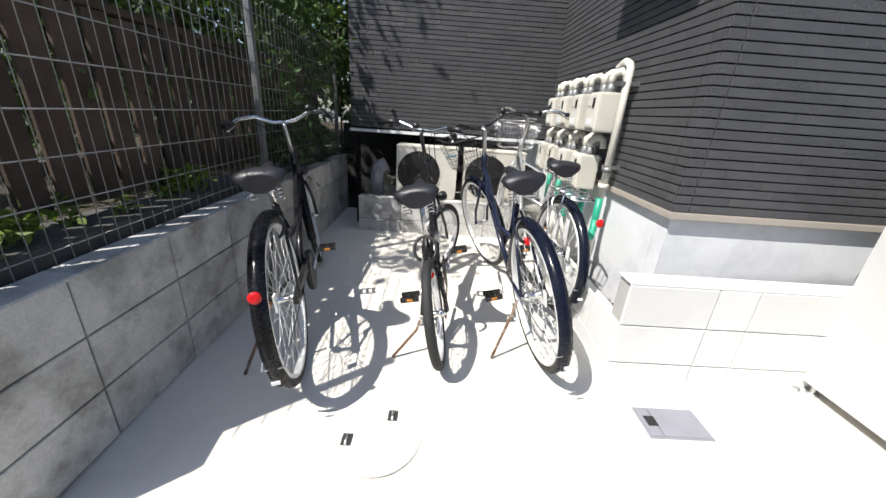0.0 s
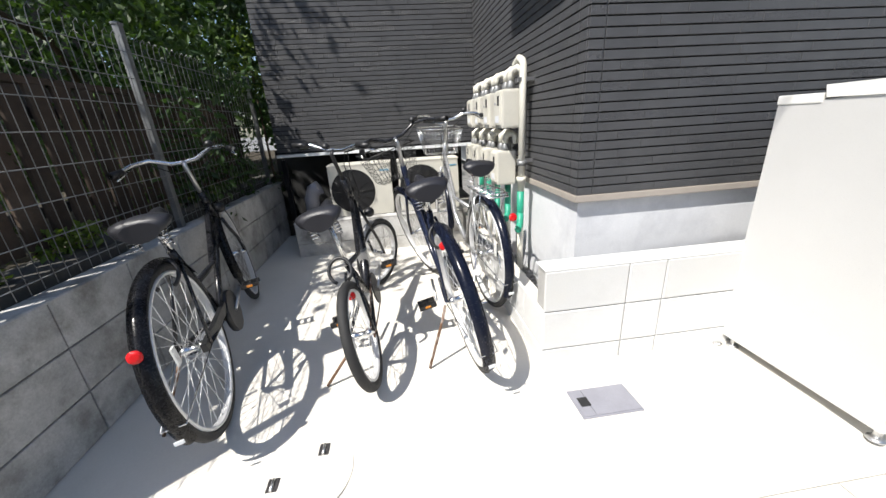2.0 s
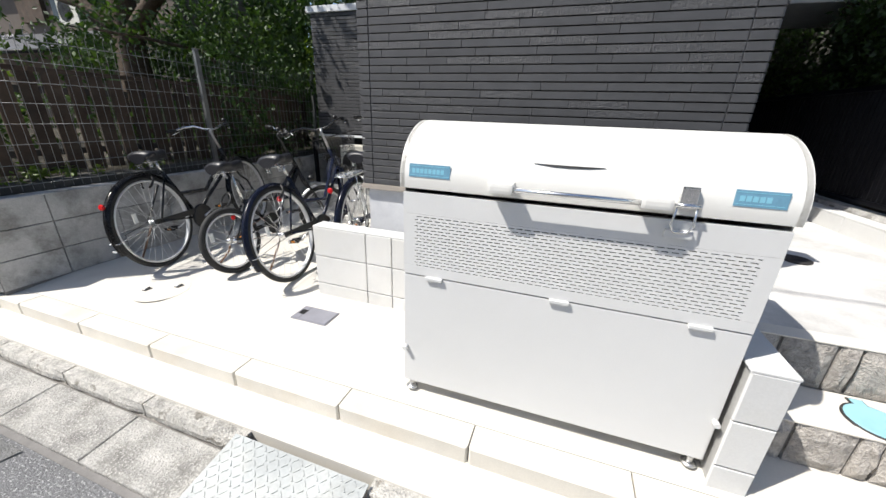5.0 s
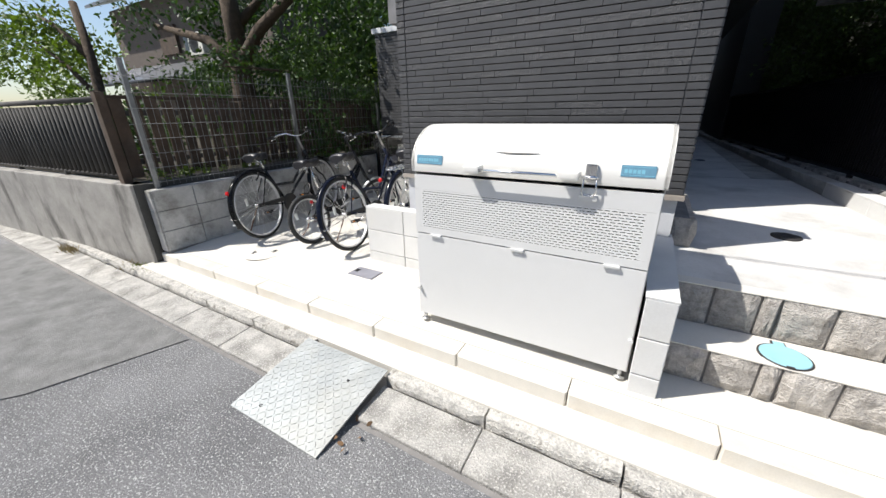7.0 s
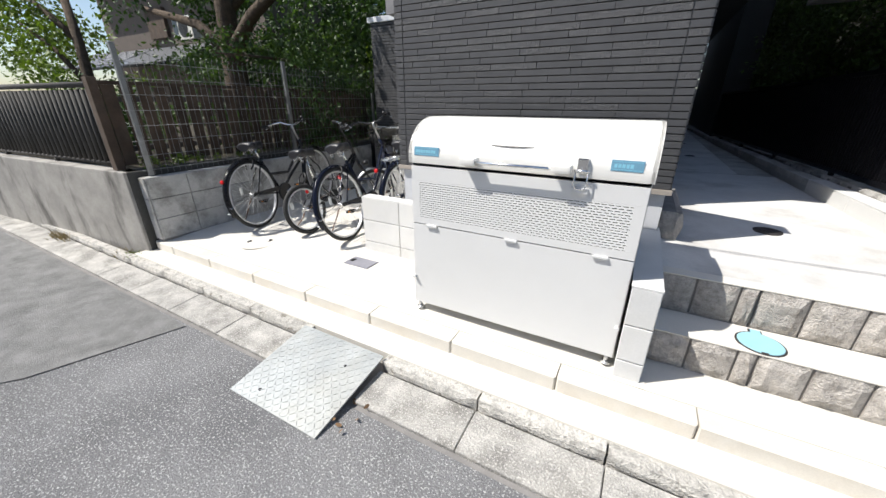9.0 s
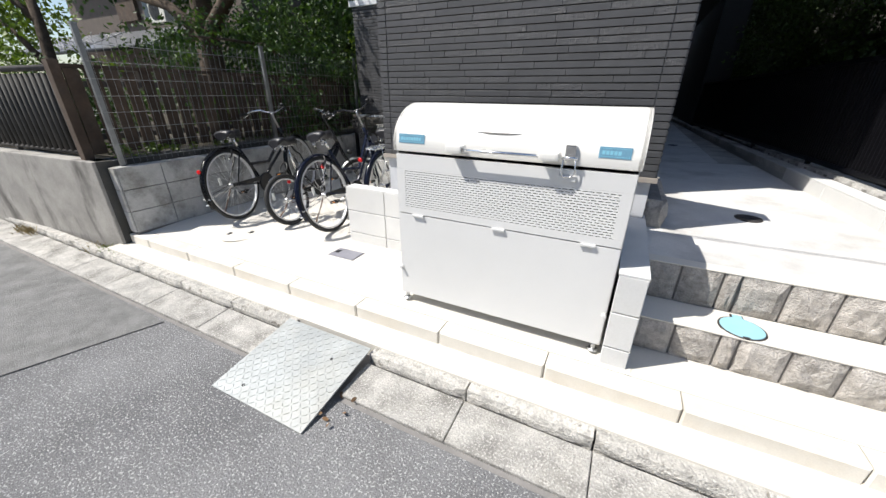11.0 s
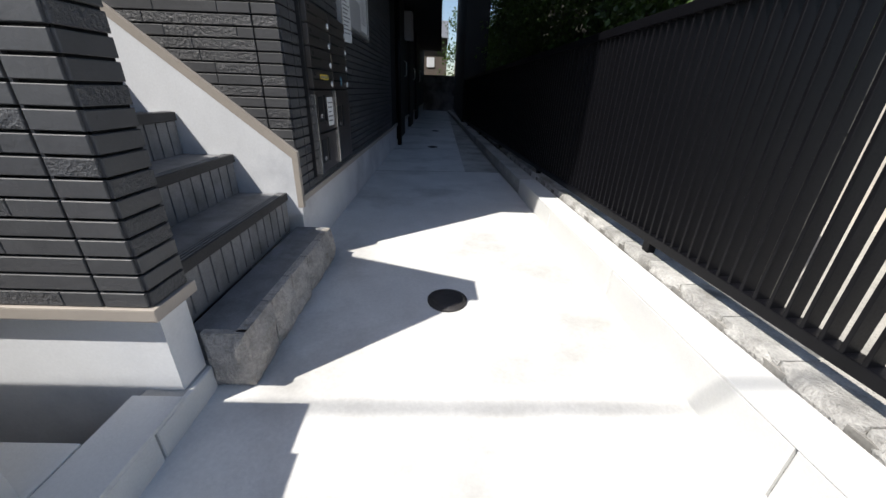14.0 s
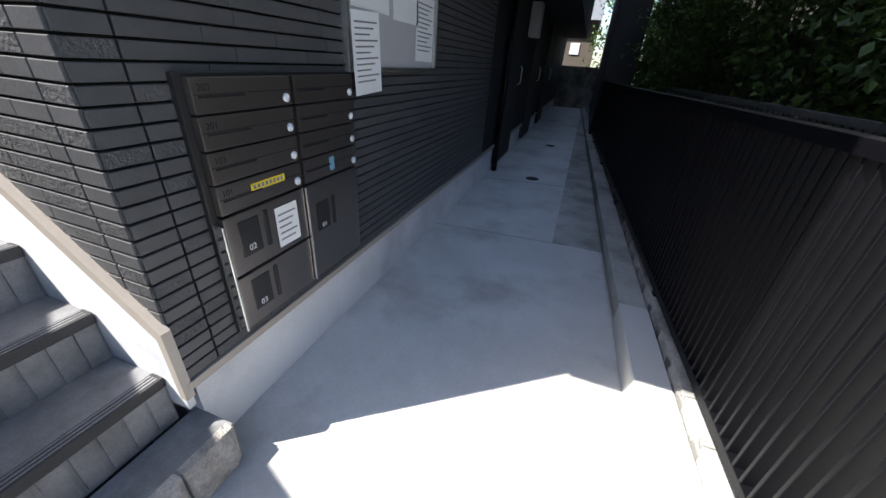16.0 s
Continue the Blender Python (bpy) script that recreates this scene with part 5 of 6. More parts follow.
        for q in range(3):
            part("pedal_web", box(e.x + s * (0.012 + q * 0.037), e.x + s * (0.021 + q * 0.037), e.y - 0.024, e.y + 0.024, e.z - 0.009, e.z + 0.009), M_BLACK, ped_)
        part("pedal_reflector", box(e.x + s * 0.04, e.x + s * 0.07, e.y - 0.0375, e.y - 0.0345, e.z - 0.006, e.z + 0.006), M_AMBER, ped_)
    # stand, reflector, lock
    low = math.tan(radians(lean)) if lean else 0
    if rack:
        for s in (-0.09, 0.09):
            part("stand_leg", tube([(s * 0.75, 0.0, R), (s * 1.4, -0.03, 0.02), (s * 1.4, -0.09, 0.012)], 0.007, 7), M_CHROME, bike)
        part("stand_foot", tube([(-0.126, -0.03, 0.012), (0.126, -0.03, 0.012)], 0.007, 7), M_CHROME, bike)
    else:
        foot_x = -0.23
        part("kick_stand", tube([(-0.07, 0.03, R - 0.03), (-0.10, 0.02, R - 0.09), (foot_x, -0.02, 0.006 + foot_x * low)], 0.007, 7), M_RUST, bike)
    refl = part("rear_reflector", lathe([(0.009, 0.0), (0.019, 0.006), (0.021, 0.013), (0.018, 0.017), (0.009, 0.019)], Matrix.Translation((0, *(refl_at or (-R * 0.88 - 0.018, R + 0.195)))) @ pose(0, 0, 0, 78, 0, 0), 18), M_RED, bike, "round red reflector")
    part("spoke_reflector", box(-0.004, 0.004, -0.16, -0.13, R + 0.03, R + 0.10, 0.003), M_WHITEREF, bike)
    part("ring_lock", tube([Vector((0.05 * math.cos(a), 0.06 + 0.03 * math.sin(a), R + 0.30 + 0.05 * math.sin(a))) for a in (radians(q * 20 - 60) for q in range(16))], 0.008, 6), M_BLACK if style != "city" else M_ALU, bike)
    if basket_mat:
        basket(bike, wb - 0.16, bars_z - 0.26, S, basket_mat)
        part("basket_bracket", st(tube([(0, wb - 0.2, bars_z - 0.27), (0, wb + 0.02, bars_z - 0.262)], 0.006, 6)), M_BLACK, bike)
    lamp = part("head_lamp", st(lathe([(0.012, 0), (0.03, 0.02), (0.034, 0.05), (0.03, 0.055)], Matrix.Translation((0.03, wb - 0.13, R + 0.34)) @ pose(0, 0, 0, -90, 0, 0), 16)), M_BLACK if style != "city" else M_ALU, bike)
    part("lamp_glass", st(lathe([(0.028, 0.0), (0.02, 0.006), (0.004, 0.009)], Matrix.Translation((0.03, wb - 0.075, R + 0.34)) @ pose(0, 0, 0, -90, 0, 0), 16)), M_WHITEREF, lamp)
    if rack:
        rk = part("rear_rack", tube([(-0.06, 0.14, R + 0.40), (-0.075, -0.10, R + 0.40), (-0.05, -0.22, R + 0.39), (0.05, -0.22, R + 0.39), (0.075, -0.10, R + 0.40), (0.06, 0.14, R + 0.40)], 0.006, 7), M_CHROME, bike)
        for q in range(5):
            part("rack_bar", tube([(-0.07, 0.10 - q * 0.07, R + 0.40), (0.07, 0.10 - q * 0.07, R + 0.40)], 0.004, 6), M_CHROME, rk)
        part("rack_bar", tube([(0, 0.13, R + 0.402), (0, -0.21, R + 0.395)], 0.004, 6), M_CHROME, rk)
        for s in (-0.07, 0.07):
            part("rack_stay", tube([(s, -0.12, R + 0.40), (s * 0.95, 0.0, R)], 0.004, 6), M_CHROME, rk)
    return bike


def head(a, b):
    return math.degrees(math.atan2(-(b[0] - a[0]), b[1] - a[1]))


bicycle("black city bicycle on its side stand beside the block wall", -0.186, 1.415, 14.5, -7.0, 5, 0.352, 1.24, M_BLACKPAINT, "double", saddle_z=0.84, bars_z=1.0)
bicycle("small black folding bicycle with twisted handlebars", 0.445, 1.522, -1.0, -11.5, -32, 0.252, 1.08, M_BLACKPAINT, "fold", bars_z=1.02, saddle_z=0.80, tyre=0.022, refl_at=(0.085, 0.415))
bicycle("navy city bicycle with a black wire basket", 0.921, 1.582, 5.8, -11.0, 14, 0.352, 1.16, M_NAVY, "double", basket_mat=M_BLACK, bars_z=1.06, saddle_z=0.875, refl_at=(0.075, 0.60))
bicycle("silver city bicycle with front basket and rear rack", 1.132, 2.133, 6.2, -1.0, -3, 0.345, 1.16, M_SILVERPAINT, "city", fender_mat=M_NAVY, basket_mat=M_CHROME, rack=True, bars_z=1.13, saddle_z=0.86, refl_at=(-0.385, 0.665))

# ---- gas meters and pipes ----


def gas_meter(x, y, z):
    g = thing("gas_meter", x, y, z, 0, "beige gas meter with a small window on white pipes", "gas meter", "gas meters")
    body = part("body", box(-0.095, 0.035, -0.078, 0.078, 0.0, 0.225, 0.014), M_METER, g)
    part("front_panel", box(-0.106, -0.09, -0.066, 0.066, 0.02, 0.215, 0.008), M_METER, body)
    part("window", box(-0.109, -0.1055, -0.05, -0.018, 0.135, 0.19, 0.002), M_BLACK, body)
    part("slot", box(-0.109, -0.1055, 0.008, 0.052, 0.142, 0.152, 0.002), M_BOARD, body)
    part("label", box(-0.108, -0.1055, -0.045, 0.03, 0.035, 0.075), M_COPING, body)
    for s in (-0.045, 0.045):
        cap_ = part("union", lathe([(0.024, 0.22), (0.028, 0.232), (0.028, 0.25), (0.022, 0.262), (0.018, 0.28)], pose(-0.03, s, 0), 12), M_GALV, g)
    part("elbow", tube([(-0.03, -0.045, 0.27), (-0.03, -0.045, 0.30), (-0.02, -0.055, 0.325), (0.0, -0.085, 0.335), (0.02, -0.10, 0.32), (0.025, -0.105, 0.27)], 0.021, 10), M_PVC, g)
    part("riser", tube([(-0.03, 0.045, 0.27), (-0.03, 0.045, 0.32), (0.0, 0.05, 0.34), (0.03, 0.05, 0.34)], 0.021, 10), M_PVC, g)
    return g


for k in range(4):
    gas_meter(1.385, 2.44 + k * 0.30, 1.065)
    gas_meter(1.385, 2.55 + k * 0.30, 0.695)
for k in range(5):
    yy = 2.29 + k * 0.27
    gp = thing("gas_pipe", 1.395, yy, 0.10, 0, "ivory gas pipe with green wrapped foot on the wall", "pipe", "gas pipes")
    top_z = 1.33 if k == 0 else 0.86
    part("tube", tube([(0, 0, 0.0), (0, 0, 0.36)], 0.02, 12), M_PVC, gp)
    part("green_wrap", tube([(-0.003, 0, 0.34), (-0.003, 0, 0.58)], 0.0225, 12), M_GREEN, gp)
    part("upper_tube", tube([(0, 0, 0.58), (0, 0, top_z - 0.02), (0, 0.015, top_z), (0, 0.07, top_z + 0.02), (0, 0.14, top_z), (0, 0.15, top_z - 0.06)], 0.021, 12), M_PVC, gp)
    if k < 3:
        part("green_elbow", tube([(-0.004, 0.0, 0.44), (-0.006, -0.01, 0.38), (-0.02, -0.03, 0.352), (-0.04, -0.07, 0.345)], 0.0225, 10), M_GREEN, gp)
    for zz in (0.64, 0.74):
        part("collar", lathe([(0.03, 0), (0.03, 0.03)], pose(0, 0, zz), 12), M_GALV if zz > 0.7 else M_PVC, gp)
    for zz in ((0.76, 1.22) if k == 0 else (0.78,)):
        part("clamp", box(-0.03, 0.07, -0.016, 0.016, zz, zz + 0.022, 0.003), M_ALU, gp)

# ---- air-conditioning condensers ----


def condenser(x, y, z, w=0.60, h=0.49, label="off-white air-conditioner condenser with a round fan grille"):
    c = thing("condenser", x, y, z, 0, label, "condenser", "condensers")
    fx, fz, fr = w * 0.37, h * 0.50, h * 0.43
    bm = bmesh.new()
    outer = [(0, 0), (w, 0), (w, h), (0, h)]
    nseg = 32
    ring = [(fx + fr * math.cos(2 * math.pi * k / nseg), fz + fr * math.sin(2 * math.pi * k / nseg)) for k in range(nseg)]
    rv = [bm.verts.new((u, 0, v)) for u, v in ring]
    edge = []
    for u, v in ring:
        du, dv = u - fx, v - fz
        s = min((w - fx) / du if du > 1e-6 else 1e9, -fx / du if du < -1e-6 else 1e9, (h - fz) / dv if dv > 1e-6 else 1e9, -fz / dv if dv < -1e-6 else 1e9)
        edge.append(bm.verts.new((fx + du * s, 0, fz + dv * s)))
    for k in range(nseg):
        bm.faces.new((rv[k], edge[k], edge[(k + 1) % nseg], rv[(k + 1) % nseg]))
    part("front_panel", bm, M_METER, c)
    part("casing", box(0, w, 0.006, 0.26, 0, h, 0.01), M_METER, c)
    # no real recess: a flat black disc paints the shade behind the grille
    part("fan_well", lathe([(fr, 0), (fr, 0.003)], pose(fx, 0.005, fz, 90, 0, 0), 32), M_BLACK, c)
    for k in range(3):
        a = radians(k * 120 + 20)
        part("fan_blade", prism([(0.03, -0.02), (fr * 0.9, -0.07), (fr * 0.9, 0.06), (0.03, 0.03)], 0.003, "z"), M_BLACK, c).matrix_local = pose(fx, -0.001, fz, 90, 0, 0) @ pose(0, 0, 0, 0, 0, math.degrees(a))
    g = bmesh.new()
    for q in range(1, 8):
        add_tube(g, arc((fx, -0.008, fz), fr * q / 7, 0, 350, 27, "xz"), 0.0016, 4, True)
    for q in range(12):
        a = math.pi * q / 6
        add_tube(g, [(fx, -0.012, fz), (fx + fr * math.cos(a), -0.006, fz + fr * math.sin(a))], 0.0018, 4)
    part("fan_grille", g, M_BLACK, c)
    part("brand_plate", box(w * 0.82, w * 0.97, -0.003, 0.001, h * 0.86, h * 0.89), M_BLUESIGN, c)
    for q in (0.12, 0.78):
        part("foot", box(w * q, w * q + 0.06, 0.0, 0.26, -0.03, 0.001, 0.004), M_BLACK, c)
    part("top_cover", box(-0.004, w + 0.004, -0.004, 0.264, h - 0.004, h + 0.012, 0.006), M_METER, c)
    return c


condenser(-0.05, 3.66, 0.29)
condenser(0.62, 3.66, 0.29)
drum = thing("pipe_cover", -0.25, 3.72, 0.26, 0, "grey curved pipe cover beside the condenser", "pipe")
part("shell", tube([(0, 0, 0.0), (0, 0, 0.22), (0.03, 0, 0.30), (0.09, 0, 0.33)], 0.07, 14), M_LIDGREY, drum)

# ---- plants ----


def leaf_cloud(name, blobs, per, size, material, parent, seed):
    """Many small folded leaves scattered through a set of uneven lumps: (x, y, z, rx, ry, rz)."""
    r = np.random.RandomState(seed)
    out = []
    for bx, by, bz, rx, ry, rz_ in blobs:
        n = int(per * (rx * ry * rz_) ** (2 / 3) / size ** 2 * 6) + 20
        d = r.normal(size=(n, 3))
        d /= np.linalg.norm(d, axis=1)[:, None]
        rad = 0.35 + 0.7 * r.rand(n, 1) ** 0.6
        wob = 1 + 0.28 * np.sin(7 * d[:, :1] + 5 * d[:, 2:] + seed + bx * 3)
        c = np.array((bx, by, bz)) + d * rad * np.array((rx, ry, rz_)) * wob
        s = size * (0.6 + 0.8 * r.rand(n, 1))
        u = r.normal(size=(n, 3)) + np.array((0, 0, -0.5)) + d * 0.5
        u /= np.linalg.norm(u, axis=1)[:, None]
        w = np.cross(u, r.normal(size=(n, 3)) + np.array((0, 0, 1.5)))
        w /= np.linalg.norm(w, axis=1)[:, None]
        nn = np.cross(u, w)
        out.append(np.stack([c, c + u * s * 0.5 + w * s * 0.28 + nn * s * 0.08, c + u * s, c + u * s * 0.5 - w * s * 0.28 + nn * s * 0.08], 1).reshape(-1, 3))
    V = np.concatenate(out)
    i = np.arange(0, len(V), 4)
    F = np.stack([i, i + 1, i + 2, i, i + 2, i + 3], 1).reshape(-1, 3)
    me = bpy.data.meshes.new(name)
    me.from_pydata(V.tolist(), [], F.tolist())
    me.materials.append(material)
    ob = new(name, me)
    ob.parent = parent
    if parent is not None:
        ob.matrix_parent_inverse = parent.matrix_world.inverted()
    return tagged(ob, kind="stuff")


def lumps(seed, n, x0, x1, y0, y1, z0, z1, r0, r1):
    q = random.Random(seed)
    return [(q.uniform(x0, x1), q.uniform(y0, y1), q.uniform(z0, z1), q.uniform(r0, r1), q.uniform(r0, r1), q.uniform(r0, r1) * 0.8) for _ in range(n)]


def tree(x, y, z, trunk_pts, limbs, blobs, per, size, material, label, seed, r0=0.1):
    t = thing("tree", 0, 0, 0, 0, label, "tree")
    part("trunk", tube(trunk_pts, r0, 12, False, r0 * 0.55), M_BARK, t)
    for pts, rr in limbs:
        part("limb", tube(pts, rr, 8, False, rr * 0.3), M_BARK, t)
    leaf_cloud("crown", blobs, per, size, material, t, seed)
    return t


# lumps(34) is extra canopy, mostly out of view, added to shade the planks
tree(-4.5, 4.3, 0.6, [(-4.5, 4.3, 0.5), (-4.52, 4.3, 1.4), (-4.48, 4.3, 2.2), (-4.35, 4.25, 2.9), (-4.3, 4.2, 3.6)],
     [([(-4.48, 4.3, 2.15), (-5.3, 4.2, 2.75), (-6.6, 3.9, 3.1)], 0.15), ([(-4.45, 4.3, 2.2), (-3.5, 4.2, 2.75), (-2.2, 4.0, 3.1), (-1.2, 3.8, 3.3)], 0.14), ([(-4.35, 4.2, 2.8), (-4.0, 4.8, 3.5), (-3.6, 5.2, 4.1)], 0.1)],
     lumps(1, 34, -7.0, -0.9, 3.6, 6.4, 3.0, 4.6, 0.4, 0.75) + lumps(2, 18, -3.4, -0.9, 4.2, 5.8, 1.2, 2.9, 0.35, 0.6) + lumps(34, 16, -4.2, -1.4, 0.5, 2.6, 3.2, 3.9, 0.35, 0.5) + lumps(35, 26, -7.5, -3.0, 4.7, 6.0, 0.9, 2.5, 0.4, 0.6), 1.6, 0.105, M_LEAFDARK, "large dark broadleaf tree in the neighbouring garden", 11, 0.27)
tree(-4.5, 1.9, 0.6, [(-4.3, 1.75, 0.55), (-4.4, 1.8, 1.4), (-4.55, 1.9, 2.1), (-4.85, 2.0, 2.9)],
     [([(-4.45, 1.8, 1.5), (-4.9, 1.7, 2.0), (-5.6, 1.6, 2.4)], 0.05), ([(-4.55, 1.9, 2.1), (-5.2, 1.8, 2.6), (-6.2, 1.9, 2.9)], 0.06)],
     lumps(3, 24, -7.6, -4.5, 1.3, 2.6, 1.5, 2.9, 0.18, 0.40) + lumps(33, 22, -11.0, -7.4, 1.6, 3.6, 1.1, 3.0, 0.3, 0.55), 1.3, 0.09, M_LEAFLIGHT, "slender garden tree with bright yellow-green leaves", 12, 0.09)
shrub = thing("climbing_shrub", -1.0, 3.4, 0.65, 0, "dense dark shrub growing over the end of the fence", "shrub")
leaf_cloud("leaves", lumps(4, 26, -1.15, -0.72, 2.75, 4.3, 0.65, 1.75, 0.14, 0.32), 1.0, 0.06, M_LEAFDARK, shrub, 13)
part("stem", tube([(0, -0.3, -0.1), (0.05, -0.2, 0.5), (0.0, 0.0, 1.1)], 0.015, 6, False, 0.006), M_BARK, shrub)
overhang = thing("overhanging_branch", -1.3, 2.4, 1.5, 0, "leafy green branches reaching over the wire fence", "shrub")
leaf_cloud("leaves", lumps(5, 16, -1.7, -0.95, 1.5, 3.6, 1.55, 2.1, 0.14, 0.3) + lumps(6, 8, -1.5, -0.8, 2.6, 4.2, 1.5, 2.3, 0.2, 0.35), 1.1, 0.06, M_LEAF, overhang, 14)
part("branch", tube([(-1.0, 1.8, 0.2), (-0.5, 1.0, 0.35), (0.0, 0.0, 0.3), (0.3, -0.6, 0.25)], 0.03, 7, False, 0.008), M_BARK, overhang)
yellow = thing("yellow_shrub", -0.75, 4.3, 1.6, 0, "bright yellow-green foliage at the end of the fence", "shrub")
leaf_cloud("leaves", lumps(7, 5, -0.85, -0.6, 4.05, 4.35, 1.55, 2.0, 0.09, 0.18), 1.0, 0.05, M_LEAFLIGHT, yellow, 15)
part("stem", tube([(0, 0.0, -1.4), (0, 0, 0.2)], 0.012, 6), M_BARK, yellow)
garden = thing("garden_shrubs", -1.6, 2.0, 0.6, 0, "mixed green shrubs behind the plank fence", "shrub")
leaf_cloud("leaves", lumps(8, 34, -2.2, -1.2, 0.95, 4.4, 0.7, 1.35, 0.16, 0.34), 1.3, 0.055, M_LEAF, garden, 16)
part("stem", tube([(0, 0.3, 0.0), (0.1, 0.2, 0.7)], 0.015, 6), M_BARK, garden)
front_shrub = thing("garden_hedge", -3.2, 1.4, 0.6, 0, "shaded shrubs behind the picket railing", "shrub")
leaf_cloud("leaves", lumps(9, 34, -5.4, -1.25, 0.95, 1.7, 0.65, 1.5, 0.18, 0.34), 0.7, 0.055, M_LEAFDARK, front_shrub, 17)
part("stem", tube([(0, 0.1, 0.0), (0.1, 0.1, 0.7)], 0.015, 6), M_BARK, front_shrub)
weeds = thing("fence_weeds", -0.87, 1.2, 0.655, 0, "small leafy weeds along the dark kerb", "weeds")
leaf_cloud("leaves", lumps(10, 22, -0.98, -0.84, 0.72, 3.2, 0.67, 0.75, 0.03, 0.07), 1.0, 0.035, M_LEAFLIGHT, weeds, 18)
hedge = thing("hedge", 6.1, 6.0, 0.4, 0, "tall glossy green hedge behind the black fence", "hedge")
leaf_cloud("leaves", lumps(21, 30, 5.95, 6.4, 3.6, 6.0, 1.2, 2.2, 0.32, 0.46) + lumps(25, 70, 5.5, 6.4, 7.8, 13, 1.0, 4.3, 0.4, 0.65) + lumps(24, 18, 6.3, 7.6, 5.0, 5.5, 1.2, 2.2, 0.28, 0.42) + lumps(22, 34, 5.75, 6.1, 3.0, 6.5, 1.2, 2.6, 0.25, 0.40) + lumps(23, 44, 5.8, 6.4, 12.5, 21, 1.0, 3.8, 0.45, 0.7), 1.4, 0.068, M_LEAF, hedge, 19)
part("stem", tube([(0, -1.0, -0.3), (0, -0.9, 1.6)], 0.05, 8), M_BARK, hedge)
# made-up wall: a dark backdrop that keeps the hedge's gaps in shade
structure("neighbour_wall", box(6.5, 6.6, 3.2, 22, -0.1, 3.0), M_OLDSHADE, "added dark backdrop wall behind the hedge", "wall")
for gx, gy, sd in ((-1.05, 0.47, 31), (-2.3, 0.36, 32), (-0.82, 0.50, 33)):
    tuft = thing("weed_tuft", gx, gy, ROAD, 0, "dry grass tuft at the foot of the old wall", "weeds", "weed tufts")
    q = random.Random(sd)
    bm = bmesh.new()
    for _ in range(120):
        bx, by = q.gauss(0, 0.09), q.gauss(0, 0.03)
        ln, an = q.uniform(0.04, 0.11), q.uniform(0, 6.28)
        p0, p1, p2 = Vector((bx, by, 0.0)), Vector((bx + 0.02 * math.cos(an), by + 0.02 * math.sin(an), ln * 0.6)), Vector((bx + 0.05 * math.cos(an), by + 0.05 * math.sin(an), ln))
        sd_ = Vector((0.003, 0.003, 0))
        a, b, c, d = bm.verts.new(p0 - sd_), bm.verts.new(p0 + sd_), bm.verts.new(p1), bm.verts.new(p2)
        bm.faces.new((a, b, c)), bm.faces.new((a, c, d))
    part("grass", bm, M_WEED if sd != 33 else M_LEAFLIGHT, tuft)
litter = thing("dry_leaves", 2.25, 0.02, ROAD, 0, "few dry brown leaves beside the steel ramp", "leaves")
q = random.Random(77)
bm = bmesh.new()
for _ in range(11):
    a = bmesh.new()
    bmesh.ops.create_circle(a, cap_ends=True, segments=6, radius=q.uniform(0.008, 0.02))
    bmesh.ops.transform(a, matrix=pose(q.uniform(-0.12, 0.10), q.uniform(-0.06, 0.14), 0.012 + q.uniform(0, 0.012), q.uniform(-35, 35), q.uniform(-35, 35), q.uniform(0, 360)) @ Matrix.Diagonal((1, 0.55, 1, 1)), verts=a.verts)
    merge(bm, a)
part("leaves", bm, M_LITTER, litter)

woods = thing("far_trees", -7.5, 12.0, 0.0, 0, "dense green trees behind the neighbouring house", "tree")
leaf_cloud("leaves", lumps(41, 90, -24, -0.5, 11.5, 16, 0.6, 7.5, 1.1, 1.8) + lumps(42, 24, -3.4, -1.0, 6.0, 8.5, 1.0, 4.6, 0.5, 0.9), 1.5, 0.2, M_LEAFDARK, woods, 41)
part("trunk", tube([(0, 0, -0.2), (0.1, 0, 4.0)], 0.2, 8, False, 0.1), M_BARK, woods)
# made-up house: its near-black wall stands in for the deep shade behind the hedge
backdrop_house = thing("backdrop_house", 6.7, 8.6, -0.1, 0, "added near-black house block, a dark backdrop behind the tall hedge", "house")
part("wall", box(0.0, 4.0, 0.0, 11, 0.0, 7.0), M_DARKVOID, backdrop_house)
part("roof", prism([(-0.4, 7.0), (4.4, 7.0), (2.0, 8.4)], 11.4, "y"), M_TILE, backdrop_house)
dw = part("window", box(-0.03, -0.001, 1.5, 2.6, 3.6, 4.8), M_GLASS, backdrop_house)
part("window_frame", box(-0.045, -0.031, 1.45, 2.65, 4.8, 4.86), M_ALU, dw)

# ---- neighbouring house on the left ----
house = thing("house", -12.0, 7.5, 0.5, 0, "old brown house with a dark tiled roof among trees", "house")
part("wall", box(-5.6, 4.6, 0.0, 5.0, -0.5, 4.9), M_HOUSE, house)
low_roof = bmesh.new()
for r in range(9):
    for c in range(24):
        add_tube(low_roof, [(-3.9 + c * 0.26, -1.5 + r * 0.19, 1.95 + r * 0.085 + 0.02), (-3.9 + c * 0.26, -1.5 + (r + 1.1) * 0.19, 1.95 + (r + 1.1) * 0.085)], 0.075, 6)
roof = part("roof", prism([(-1.55, 1.90), (0.3, 2.72), (0.3, 2.80), (-1.55, 1.98)], 6.5, "x"), M_TILE, house)
roof.location.x = -4.1
tagged(part("roof_tiles", low_roof, M_TILE, roof), kind="stuff")
part("gutter", tube([(-4.1, -1.62, 1.90), (2.4, -1.62, 1.90)], 0.05, 8), M_FENCEBLACK, house)
win = part("window", box(-0.4, 0.9, -0.02, 0.02, 3.0, 3.55), M_GLASS, house)
part("window_frame", box(-0.45, 0.95, -0.035, -0.021, 2.96, 3.0), M_ALU, win)
